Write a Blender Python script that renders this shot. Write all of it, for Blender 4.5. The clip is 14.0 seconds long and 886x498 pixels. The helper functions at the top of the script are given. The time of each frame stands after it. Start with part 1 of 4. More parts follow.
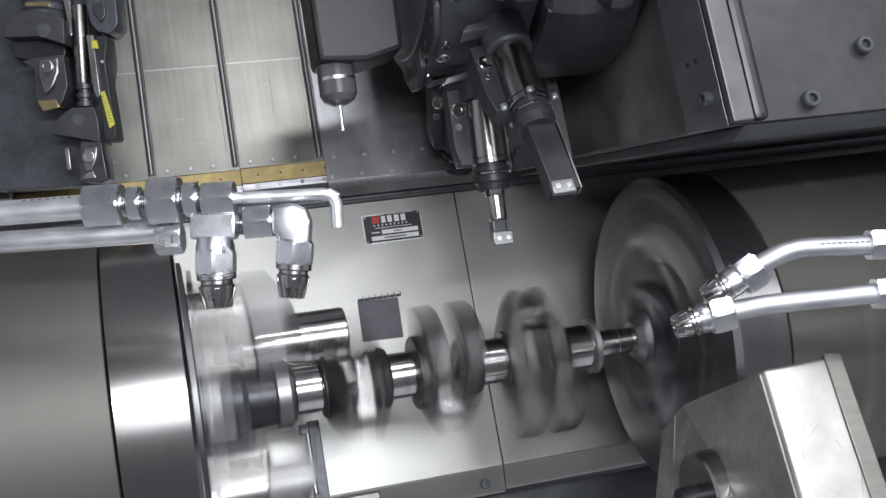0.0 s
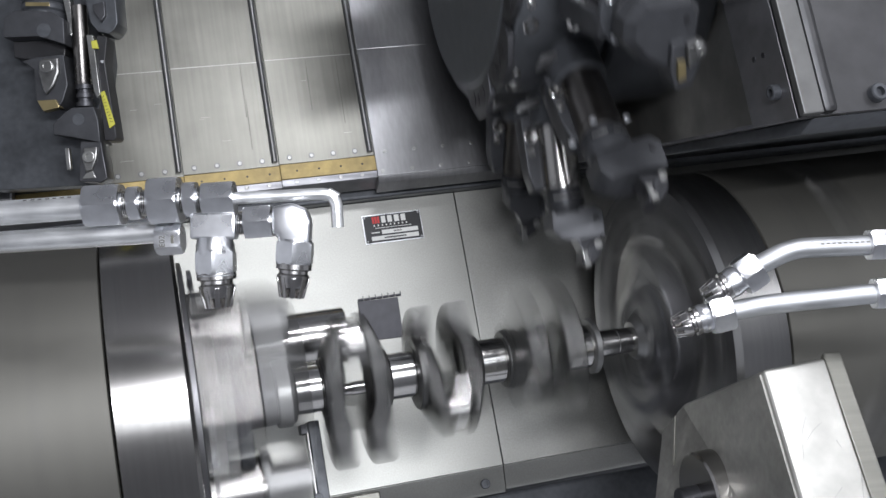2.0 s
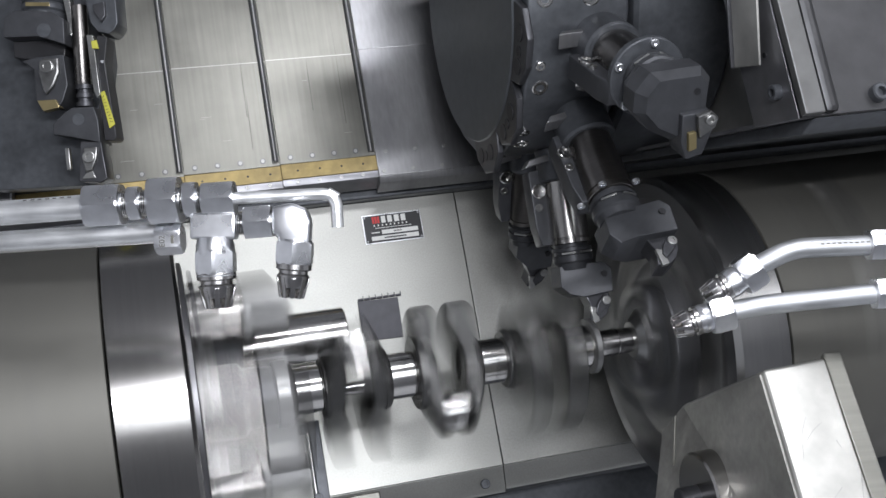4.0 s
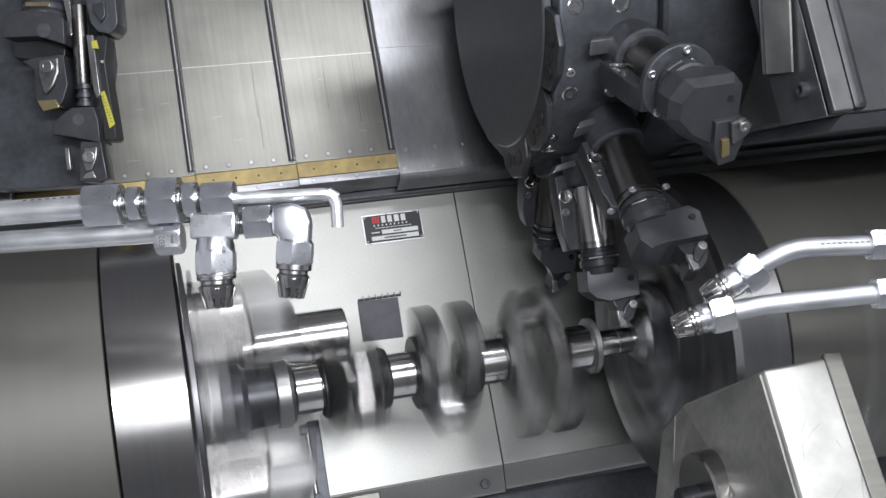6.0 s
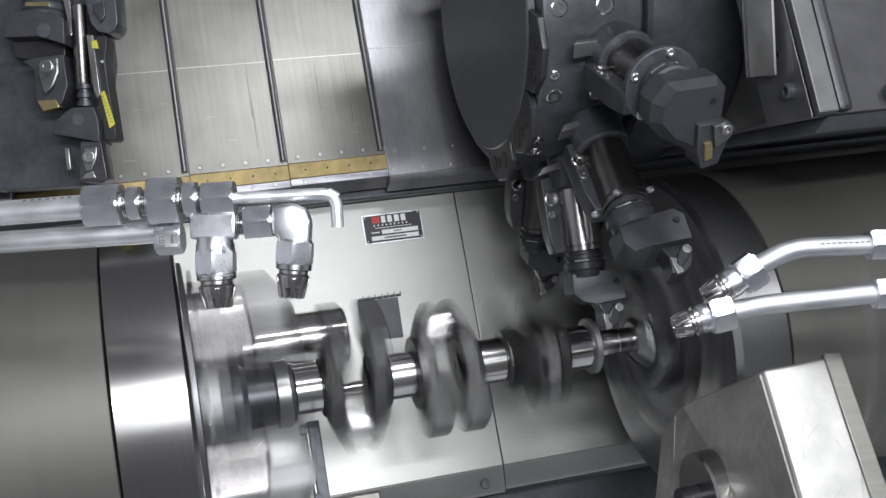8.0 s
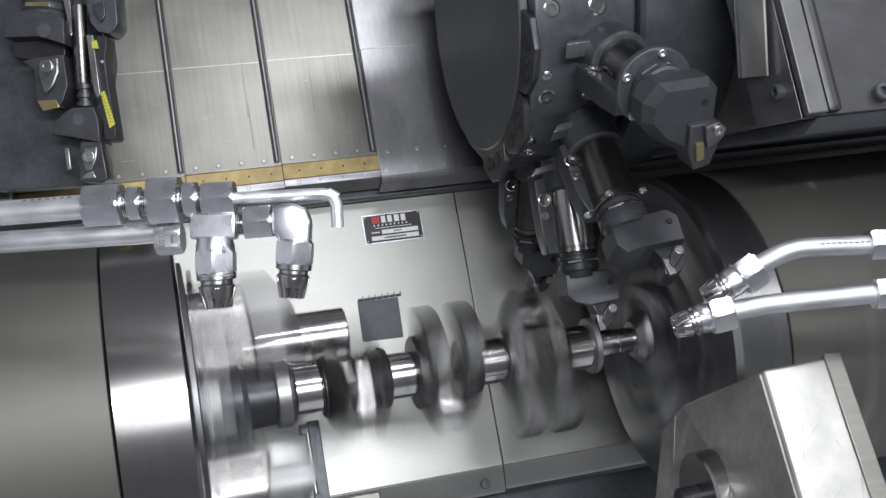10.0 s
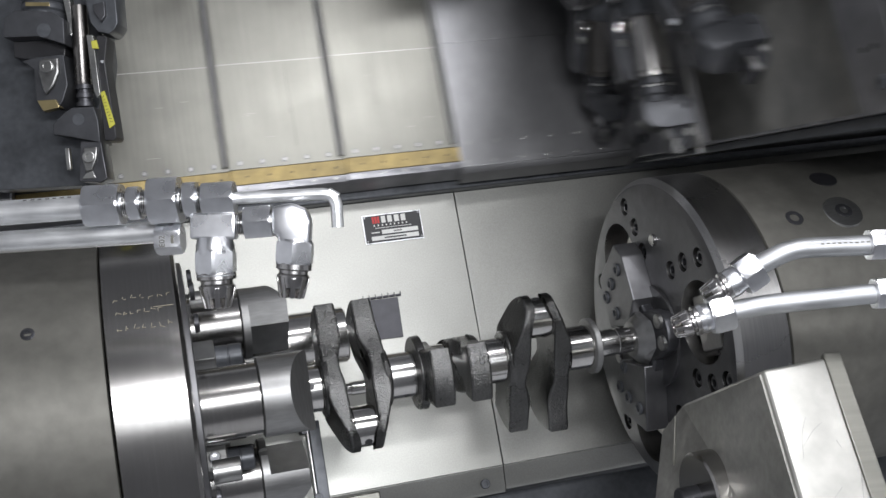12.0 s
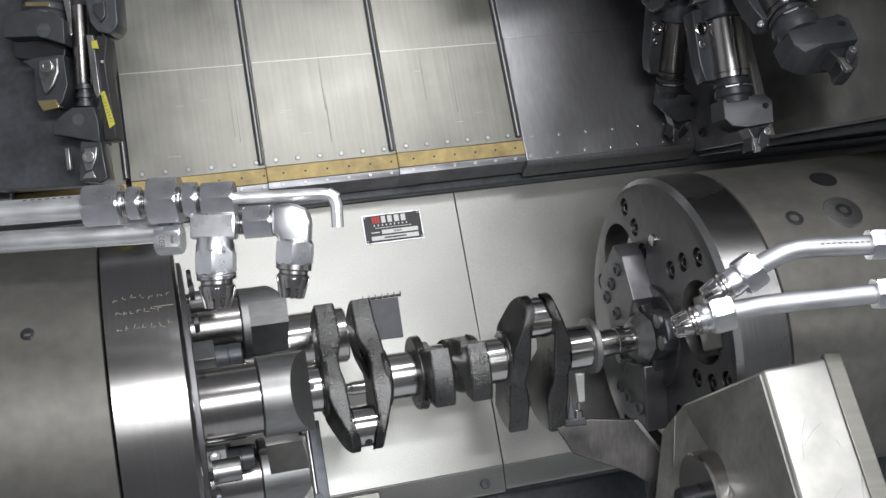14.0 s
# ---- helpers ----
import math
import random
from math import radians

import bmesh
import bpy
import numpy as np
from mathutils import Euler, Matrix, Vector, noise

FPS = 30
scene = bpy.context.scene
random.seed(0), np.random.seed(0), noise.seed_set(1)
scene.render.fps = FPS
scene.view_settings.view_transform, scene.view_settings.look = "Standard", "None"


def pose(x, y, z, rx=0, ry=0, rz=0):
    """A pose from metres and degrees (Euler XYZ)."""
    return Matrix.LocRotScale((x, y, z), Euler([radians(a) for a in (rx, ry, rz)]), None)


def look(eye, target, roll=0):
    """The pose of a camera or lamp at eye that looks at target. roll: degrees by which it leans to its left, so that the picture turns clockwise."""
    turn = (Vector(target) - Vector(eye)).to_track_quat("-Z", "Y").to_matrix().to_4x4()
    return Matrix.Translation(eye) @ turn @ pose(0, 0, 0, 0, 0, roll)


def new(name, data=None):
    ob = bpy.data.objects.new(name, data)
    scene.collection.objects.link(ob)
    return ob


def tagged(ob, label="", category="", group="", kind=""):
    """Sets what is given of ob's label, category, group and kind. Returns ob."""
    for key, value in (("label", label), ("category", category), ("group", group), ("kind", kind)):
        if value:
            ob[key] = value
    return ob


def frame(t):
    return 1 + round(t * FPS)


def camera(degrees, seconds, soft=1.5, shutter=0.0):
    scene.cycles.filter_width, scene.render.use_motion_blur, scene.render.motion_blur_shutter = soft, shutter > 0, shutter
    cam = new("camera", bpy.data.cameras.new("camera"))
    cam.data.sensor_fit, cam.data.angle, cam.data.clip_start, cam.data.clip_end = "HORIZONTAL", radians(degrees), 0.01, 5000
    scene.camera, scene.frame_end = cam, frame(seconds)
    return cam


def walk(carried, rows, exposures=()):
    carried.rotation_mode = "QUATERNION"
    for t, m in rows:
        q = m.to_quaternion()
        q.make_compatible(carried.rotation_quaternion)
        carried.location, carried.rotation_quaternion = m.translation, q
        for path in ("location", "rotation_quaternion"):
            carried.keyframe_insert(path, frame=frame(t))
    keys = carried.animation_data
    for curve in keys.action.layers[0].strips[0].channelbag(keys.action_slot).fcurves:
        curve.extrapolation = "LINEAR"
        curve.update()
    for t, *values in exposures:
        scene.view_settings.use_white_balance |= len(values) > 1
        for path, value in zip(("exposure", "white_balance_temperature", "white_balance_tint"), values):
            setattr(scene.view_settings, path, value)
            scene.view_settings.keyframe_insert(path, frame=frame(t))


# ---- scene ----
cam = camera(44.9, 14.0, soft=1.5, shutter=0.9)
CAM = look((-0.1134, -0.8992, 0.4193), (0.1479, 0.0478, 0.1026), -2.39)
walk(cam, [(0, CAM), (14, CAM)], exposures=[(0, 0.20, 6300, 13), (11.3, 0.20, 6300, 13), (12.3, 0.10, 6480, 12), (14, 0.10, 6480, 12)])

# ---------------------------------------------------------------- light
world = bpy.data.worlds.new("world")
scene.world = world
world.use_nodes = True
world.node_tree.nodes["Background"].inputs[0].default_value = (0.5, 0.55, 0.6, 1)
world.node_tree.nodes["Background"].inputs[1].default_value = 0.05


def rect_lamp(eye, target, w, h, watts, colour):
    d = bpy.data.lights.new("work_or_fill_lamp", "AREA")
    d.shape, d.size, d.size_y, d.energy, d.color = "RECTANGLE", w, h, watts, colour
    ob = new("work_or_fill_lamp", d)
    ob.matrix_world = look(eye, target)
    return ob


# Two work lamps, inferred from the highlight bands on the chuck.
rect_lamp((0.31, -0.52, 1.22), (0.12, 0.08, 0.05), 0.56, 0.05, 5.6, (0.97, 0.98, 1.0))
rect_lamp((-0.03, -1.20, 0.78), (0.03, 0.10, 0.05), 0.56, 0.035, 9.5, (0.97, 0.98, 1.0))
# Added soft fill lamp, unseen, to lift the dark right side.
rect_lamp((0.90, -0.66, 1.10), (0.30, -0.2, 0.05), 0.50, 0.20, 1.9, (0.97, 0.98, 1.0))
# Another added lamp, out of view: brightens the right chuck, barrel and pipes.
rect_lamp((1.05, -0.86, 0.74), (0.45, -0.05, 0.1), 0.36, 0.10, 0.7, (0.97, 0.98, 1.0))
# unseen fill lamp behind the camera, set in an assumed door window
rect_lamp((0.20, -1.395, 0.79), (0.20, 0.0, 0.20), 0.90, 0.66, 6.0, (0.93, 0.97, 1.0))


# ---------------------------------------------------------------- materials
def material(name, base, rough=0.5, metal=0.0, grain=0.1, scale=60.0, stretch=(1, 1, 1), bump=0.1,
             stain=0.15, stain_scale=7.0, rough_var=0.1, aniso=0.0, distance=0.001):
    """Two scales of variation: stains in colour and gloss, fine grain in colour and relief."""
    m = bpy.data.materials.new(name)
    m.use_nodes = True
    nt = m.node_tree
    b = nt.nodes["Principled BSDF"]
    tc = nt.nodes.new("ShaderNodeTexCoord")
    mp = nt.nodes.new("ShaderNodeMapping")
    mp.inputs["Scale"].default_value = stretch
    nt.links.new(tc.outputs["Object"], mp.inputs["Vector"])
    fine = nt.nodes.new("ShaderNodeTexNoise")
    fine.inputs["Scale"].default_value, fine.inputs["Detail"].default_value = scale, 5
    nt.links.new(mp.outputs["Vector"], fine.inputs["Vector"])
    big = nt.nodes.new("ShaderNodeTexNoise")
    big.inputs["Scale"].default_value, big.inputs["Detail"].default_value = stain_scale, 6
    nt.links.new(tc.outputs["Object"], big.inputs["Vector"])

    def ramp(src, lo, hi):
        r = nt.nodes.new("ShaderNodeMapRange")
        r.inputs["From Min"].default_value, r.inputs["From Max"].default_value = 0.3, 0.7
        r.inputs["To Min"].default_value, r.inputs["To Max"].default_value = lo, hi
        nt.links.new(src, r.inputs["Value"])
        return r.outputs["Result"]

    k = nt.nodes.new("ShaderNodeMath")
    k.operation = "MULTIPLY"
    nt.links.new(ramp(fine.outputs["Fac"], 1 - grain, 1 + grain), k.inputs[0])
    nt.links.new(ramp(big.outputs["Fac"], 1 - stain, 1 + stain), k.inputs[1])
    mix = nt.nodes.new("ShaderNodeVectorMath")
    mix.operation = "SCALE"
    mix.inputs[0].default_value = base
    nt.links.new(k.outputs[0], mix.inputs["Scale"])
    nt.links.new(mix.outputs[0], b.inputs["Base Color"])
    nt.links.new(ramp(big.outputs["Fac"], max(0.03, rough - rough_var), min(1, rough + rough_var)), b.inputs["Roughness"])
    b.inputs["Metallic"].default_value = metal
    b.inputs["Anisotropic"].default_value = aniso
    if bump:
        bp = nt.nodes.new("ShaderNodeBump")
        bp.inputs["Strength"].default_value, bp.inputs["Distance"].default_value = bump, distance
        nt.links.new(fine.outputs["Fac"], bp.inputs["Height"])
        nt.links.new(bp.outputs["Normal"], b.inputs["Normal"])
    return m


SHEET = material("stainless_sheet", (0.185, 0.183, 0.162), 0.36, 0.85, 0.09, 34, (7, 0.22, 1), 0.05, 0.20, 14, 0.06)
BEDSHEET = material("bed_sheet", (0.355, 0.355, 0.33), 0.36, 0.80, 0.08, 650, (1, 1, 1), 0.10, 0.07, 9, 0.03)
TURNED = material("turned_steel", (0.37, 0.36, 0.345), 0.21, 1.0, 0.06, 60, (10, 0.1, 0.1), 0.008, 0.08, 9, 0.03)
GROUND = material("ground_steel", (0.60, 0.59, 0.57), 0.16, 1.0, 0.05, 90, (8, 0.5, 0.5), 0.03, 0.06, 20, 0.04)
CAST = material("cast_steel", (0.125, 0.125, 0.122), 0.30, 0.95, 0.16, 600, (1, 1, 1), 1.0, 0.2, 30, 0.06, distance=0.0009)
MILLED = material("milled_steel", (0.34, 0.34, 0.33), 0.34, 0.95, 0.10, 80, (1, 6, 1), 0.05, 0.15, 12, 0.08)
DARKSTEEL = material("dark_steel", (0.075, 0.076, 0.082), 0.40, 0.75, 0.12, 120, (1, 1, 1), 0.06, 0.18, 24, 0.08)
BLACKOXIDE = material("black_oxide", (0.080, 0.085, 0.093), 0.38, 0.4, 0.15, 150, (1, 1, 1), 0.05, 0.15, 26, 0.08)
FACE = material("chuck_face", (0.17, 0.17, 0.175), 0.42, 0.9, 0.10, 90, (1, 1, 1), 0.05, 0.15, 14, 0.08)
CASING = material("casing_sheet", (0.24, 0.24, 0.25), 0.40, 0.8, 0.12, 60, (1, 1, 1), 0.05, 0.22, 12, 0.08)
ZINC = material("zinc_plate", (0.82, 0.83, 0.85), 0.30, 1.0, 0.06, 90, (1, 1, 1), 0.04, 0.10, 25, 0.06)
# Same zinc as PIPE; the weaker light on the right is in the colour.
PIPE_DIM = material("dim_pipe_zinc", (0.46, 0.47, 0.48), 0.50, 0.9, 0.08, 120, (0.3, 4, 4), 0.05, 0.16, 34, 0.06)
PIPE = material("pipe_zinc", (0.84, 0.85, 0.85), 0.40, 0.9, 0.08, 120, (0.3, 4, 4), 0.05, 0.16, 34, 0.06)
BRONZE = material("bronze_wiper", (0.38, 0.29, 0.12), 0.52, 0.3, 0.16, 90, (1, 1, 1), 0.08, 0.35, 34, 0.08)
HOUSING = material("painted_housing", (0.172, 0.168, 0.150), 0.58, 0.8, 0.10, 80, (1, 1, 1), 0.05, 0.18, 6, 0.08)
COVER = material("folded_cover", (0.46, 0.455, 0.425), 0.42, 0.75, 0.10, 50, (1, 1, 1), 0.06, 0.22, 18, 0.12)
BLACK = material("black_plastic", (0.015, 0.015, 0.017), 0.45, 0.0, 0.2, 100, (1, 1, 1), 0.05, 0.2, 20, 0.08)
YELLOW = material("yellow_label", (0.42, 0.40, 0.05), 0.55, 0.0, 0.08, 100, (1, 1, 1), 0.0, 0.12, 30, 0.05)
WHITE = material("white_ink", (0.75, 0.75, 0.72), 0.5, 0.0, 0.05, 100, (1, 1, 1), 0.0, 0.05, 30, 0.05)
RED = material("red_ink", (0.55, 0.03, 0.03), 0.5, 0.0, 0.05, 100, (1, 1, 1), 0.0, 0.05, 30, 0.05)
GOLD = material("gold_carbide", (0.33, 0.27, 0.14), 0.38, 0.85, 0.08, 100, (1, 1, 1), 0.03, 0.1, 30, 0.05)
GLASS = material("probe_glass", (0.12, 0.12, 0.12), 0.10, 0.2, 0.05, 60, (1, 1, 1), 0.0, 0.1, 30, 0.03)
WALL = material("enclosure_paint", (0.78, 0.79, 0.81), 0.5, 0.0, 0.06, 40, (1, 1, 1), 0.05, 0.12, 3, 0.08)

NOSE = material("worn_clamp", (0.22, 0.22, 0.215), 0.36, 0.95, 0.12, 120, (1, 1, 1), 0.06, 0.2, 30, 0.08)
EDGE = material("guard_fold", (0.155, 0.155, 0.152), 0.52, 0.75, 0.10, 60, (1, 1, 1), 0.05, 0.2, 14, 0.06)
SHEET_WORN = material("worn_sheet", (0.12, 0.118, 0.105), 0.42, 0.85, 0.12, 80, (1, 0.3, 1), 0.05, 0.2, 30, 0.05)
# Darker paint for the unseen door wall and roof, chosen to dim reflections.
DIM_WALL = material("dim_wall_paint", (0.36, 0.365, 0.38), 0.4, 0.0, 0.06, 40, (1, 1, 1), 0.05, 0.12, 3, 0.08)
JAW = material("jaw_steel", (0.31, 0.31, 0.305), 0.46, 0.95, 0.10, 80, (1, 6, 1), 0.05, 0.12, 12, 0.06)

SHEET2 = material("carriage_sheet", (0.32, 0.32, 0.325), 0.36, 0.85, 0.08, 60, (4, 1, 1), 0.04, 0.15, 6, 0.08)
GUARD = material("guard_sheet", (0.066, 0.066, 0.068), 0.44, 0.7, 0.12, 60, (1, 1, 1), 0.05, 0.25, 6, 0.1)


# ---------------------------------------------------------------- mesh helpers
def link(name, bm, mat, parent=None, label="", m=None, smooth=True):
    bmesh.ops.recalc_face_normals(bm, faces=bm.faces)
    me = bpy.data.meshes.new(name)
    bm.to_mesh(me)
    bm.free()
    me.materials.append(mat)
    if smooth:
        me.shade_smooth()
        me.set_sharp_from_angle(angle=radians(21))
    ob = new(name, me)
    if parent:
        ob.parent = parent
    if m is not None:
        ob.matrix_basis = m
    if label:
        ob["label"] = label
    return ob


def part(name, bm, mat, parent, label="", m=None):
    return link(name, bm, mat, parent, label, m)


def thing(name, label, category, group="", m=None, kind=""):
    ob = new(name)
    if m is not None:
        ob.matrix_basis = m
    return tagged(ob, label, category, group, kind)


def lathe(profile, seg=64, bm=None, axis="x", at=(0, 0, 0)):
    """Closed solid of revolution; profile of (along, radius)."""
    bm = bm or bmesh.new()
    a = Vector(at)
    rings = []
    for x, r in profile:
        ring = []
        for i in range(seg):
            c, s = math.cos(2 * math.pi * i / seg) * r, math.sin(2 * math.pi * i / seg) * r
            p = {"x": (x, c, s), "y": (c, x, s), "z": (c, s, x)}[axis]
            ring.append(bm.verts.new(a + Vector(p)))
        rings.append(ring)
    for p, q in zip(rings, rings[1:]):
        for i in range(seg):
            j = (i + 1) % seg
            bm.faces.new((p[i], p[j], q[j], q[i]))
    bm.faces.new(rings[0])
    bm.faces.new(rings[-1])
    return bm


def ring(profile, seg=64):
    """Solid of revolution round x whose profile closes on itself."""
    bm = bmesh.new()
    rows = [[bm.verts.new((x, math.cos(2 * math.pi * i / seg) * r, math.sin(2 * math.pi * i / seg) * r)) for i in range(seg)] for x, r in profile]
    for k in range(len(rows)):
        p, q = rows[k], rows[(k + 1) % len(rows)]
        for i in range(seg):
            j = (i + 1) % seg
            bm.faces.new((p[i], p[j], q[j], q[i]))
    return bm


def prism(outline, z0, z1, axis="z", bevel=0.0, bm=None, seg=2):
    """Outline (a, b) pushed along an axis: z: (a, b, z), x: (x, a, b), y: (a, y, b)."""
    own = bmesh.new()
    rows = []
    for z in (z0, z1):
        rows.append([own.verts.new({"z": (a, b, z), "x": (z, a, b), "y": (a, z, b)}[axis]) for a, b in outline])
    n = len(outline)
    for i in range(n):
        j = (i + 1) % n
        own.faces.new((rows[0][i], rows[0][j], rows[1][j], rows[1][i]))
    own.faces.new(rows[0])
    own.faces.new(rows[1])
    bmesh.ops.recalc_face_normals(own, faces=own.faces)
    if bevel:
        es = [e for e in own.edges if e.calc_face_angle(0) > 0.35]
        bmesh.ops.bevel(own, geom=es, offset=bevel, segments=seg, affect="EDGES", profile=0.5)
    if bm is None:
        return own
    merge(bm, own)
    return bm


def merge(bm, other, m=None):
    if m is not None:
        other.transform(m)
    me = bpy.data.meshes.new("tmp")
    other.to_mesh(me)
    other.free()
    bm.from_mesh(me)
    bpy.data.meshes.remove(me)
    return bm


def block(x0, x1, y0, y1, z0, z1, bevel=0.001, bm=None):
    return prism([(x0, y0), (x1, y0), (x1, y1), (x0, y1)], z0, z1, "z", bevel, bm)


def sweep(points, r, seg=20, bm=None):
    """A tube along points."""
    bm = bm or bmesh.new()
    pts = [Vector(p) for p in points]
    up = Vector((0, 0, 1))
    rows = []
    for i, p in enumerate(pts):
        t = (pts[min(i + 1, len(pts) - 1)] - pts[max(i - 1, 0)]).normalized()
        if i == 0:
            up = t.orthogonal().normalized()
        up = (up - t * up.dot(t)).normalized()
        side = t.cross(up)
        rows.append([bm.verts.new(p + r * (math.cos(a) * up + math.sin(a) * side)) for a in [2 * math.pi * k / seg for k in range(seg)]])
    for p, q in zip(rows, rows[1:]):
        for k in range(seg):
            j = (k + 1) % seg
            bm.faces.new((p[k], p[j], q[j], q[k]))
    bm.faces.new(rows[0])
    bm.faces.new(rows[-1])
    return bm


def bend(pts, n=8, r=0.02):
    """Round the corners of a polyline."""
    out = [Vector(pts[0])]
    for a, b, c in zip(pts, pts[1:], pts[2:]):
        a, b, c = Vector(a), Vector(b), Vector(c)
        p, q = b + (a - b).normalized() * r, b + (c - b).normalized() * r
        for i in range(n + 1):
            t = i / n
            out.append(p * (1 - t) ** 2 + b * 2 * t * (1 - t) + q * t * t)
    return out + [Vector(pts[-1])]


def along(p, q):
    """Matrix that puts the x axis along p to q, at p."""
    d = Vector(q) - Vector(p)
    return Matrix.Translation(p) @ d.to_track_quat("X", "Z").to_matrix().to_4x4()


def cap_screw(r, h, bm=None, m=None):
    """Socket head screw on +z, with a sunk hexagon."""
    own = bmesh.new()
    rows = []
    for z, rr, n in ((0, r, 18), (h * 0.85, r, 18), (h, r * 0.86, 18), (h, r * 0.52, 18), (h * 0.4, r * 0.52, 18)):
        rows.append([own.verts.new((rr * math.cos(2 * math.pi * i / n), rr * math.sin(2 * math.pi * i / n), z)) for i in range(n)])
    for p, q in zip(rows, rows[1:]):
        for i in range(18):
            j = (i + 1) % 18
            own.faces.new((p[i], p[j], q[j], q[i]))
    own.faces.new(rows[-1])
    own.faces.new(rows[0])
    bmesh.ops.recalc_face_normals(own, faces=own.faces)
    if m is not None:
        own.transform(m)
    if bm is None:
        return own
    return merge(bm, own)


def carve(bm, cutters):
    """Cut closed cutter meshes out of a closed mesh."""
    a = bpy.data.objects.new("a", bpy.data.meshes.new("a"))
    bmesh.ops.recalc_face_normals(bm, faces=bm.faces)
    bm.to_mesh(a.data)
    bm.free()
    cut = bmesh.new()
    for c in cutters:
        bmesh.ops.recalc_face_normals(c, faces=c.faces)
        merge(cut, c)
    b = bpy.data.objects.new("b", bpy.data.meshes.new("b"))
    cut.to_mesh(b.data)
    cut.free()
    for o in (a, b):
        scene.collection.objects.link(o)
    mod = a.modifiers.new("cut", "BOOLEAN")
    mod.object, mod.operation, mod.solver, mod.use_self = b, "DIFFERENCE", "EXACT", True
    dg = bpy.context.evaluated_depsgraph_get()
    out = bmesh.new()
    out.from_mesh(a.evaluated_get(dg).to_mesh())
    for o in (a, b):
        me = o.data
        bpy.data.objects.remove(o)
        bpy.data.meshes.remove(me)
    return out


SLOPE = 60                      # the bed leans back: local y runs up the bed, z towards the door


def on_bed(x, s, n):
    """A pose on the slanted bed: x along the spindle, s up the bed, n out of it, from the spindle axis."""
    return pose(0, 0, 0, SLOPE, 0, 0) @ Matrix.Translation((x, s, n))


# ---------------------------------------------------------------- the machine's shell
# Assumed enclosure, out of view: its walls bounce light and fill metal reflections.
def shell():
    def slab(name, x0, x1, y0, y1, z0, z1, label, mat=WALL):
        ob = link(name, block(x0, x1, y0, y1, z0, z1, 0.0), mat)
        tagged(ob, label, "wall", kind="structure")
    slab("wall_west", -1.32, -1.30, -1.4, 1.1, -0.9, 1.5, "grey painted steel enclosure wall")
    slab("wall_east", 1.60, 1.62, -1.4, 1.1, -0.9, 1.5, "grey painted steel enclosure wall")
    # Assumed opening in the door wall, cut to hold the added fill lamp.
    door = carve(block(-1.30, 1.60, -1.42, -1.40, -0.9, 1.5, 0.0), [block(-0.25, 0.65, -1.5, -1.3, 0.45, 1.12, 0.0)])
    tagged(link("wall_south", door, DIM_WALL), "unseen grey door side with an opening for the fill lamp", "wall", kind="structure")
    slab("wall_north", -1.30, 1.60, 1.10, 1.12, -0.9, 1.5, "grey painted steel rear enclosure wall")
    slab("ceiling", -1.30, 1.60, -1.40, 1.10, 1.50, 1.52, "grey painted steel enclosure roof", DIM_WALL)
    slab("floor", -1.30, 1.60, -1.40, 1.10, -0.92, -0.90, "grey steel chip tray floor")


shell()


def bed():
    root = thing("bed_panel", "slanted bright stainless bed cover sheets with a vertical seam", "panel", m=on_bed(0, 0, 0), kind="structure")
    part("sheet", block(-0.55, 0.2285, -0.100, 0.222, -0.215, -0.200, 0.0006), BEDSHEET, root)
    part("sheet", block(0.2295, 0.95, -0.100, 0.222, -0.216, -0.2005, 0.0006), BEDSHEET, root)
    # folded lower edge, turned down towards the chip tray
    fold = prism([(-0.1005, -0.2005), (-0.126, -0.2075), (-0.130, -0.2095), (-0.130, -0.222), (-0.1005, -0.222)], -0.55, 0.2285, "x", 0.0006)
    part("lower_fold", fold, BEDSHEET, root)
    fold = prism([(-0.1005, -0.2010), (-0.123, -0.2070), (-0.127, -0.2090), (-0.127, -0.222), (-0.1005, -0.222)], 0.2295, 0.95, "x", 0.0006)
    part("lower_fold", fold, BEDSHEET, root)
    part("bolt", cap_screw(0.0055, 0.005, m=pose(0.205, -0.117, -0.206)), BLACKOXIDE, root, "black socket screw")
    part("end_bracket", block(0.040, 0.083, -0.16, -0.1035, -0.199, -0.187, 0.0015), SHEET, root)
    base = tagged(link("bed_casting", block(-0.9, 1.3, -0.42, -0.131, -0.40, -0.222, 0.004), BLACKOXIDE, m=on_bed(0, 0, 0)),
                  "dark cast bed below the cover sheets", "bed", kind="structure")
    base = tagged(link("bed_rail", block(-0.9, 1.3, 0.2225, 0.75, -0.40, -0.185, 0.003), BLACKOXIDE, m=on_bed(0, 0, 0)),
                  "dark guideway behind the sliding covers", "rail", kind="structure")


bed()


def hinged_flap():
    root = thing("hinged_flap", "small dark grey hinged flap on the bed sheet", "flap", m=on_bed(0.116, 0.084, -0.1995))
    part("leaf", prism([(-0.023, -0.023), (0.0235, -0.024), (0.0245, 0.022), (-0.022, 0.023)], 0.0, 0.0025, "z", 0.0004), HOUSING_DARK, root)
    for i in range(7):
        x = -0.0215 + i * 0.0073
        part("knuckle", lathe([(x, 0.0014), (x + 0.0060, 0.0014)], 20, axis="x", at=(0, 0.0245, 0.002)), HOUSING_DARK, root)
        part("tooth", block(x + 0.0058, x + 0.0066, 0.024, 0.0285, 0.001, 0.0025, 0.0), BLACKOXIDE, root)


HOUSING_DARK = material("grey_flap", (0.075, 0.075, 0.085), 0.5, 0.2, 0.1, 100, (1, 1, 1), 0.05, 0.15, 20, 0.06)
hinged_flap()


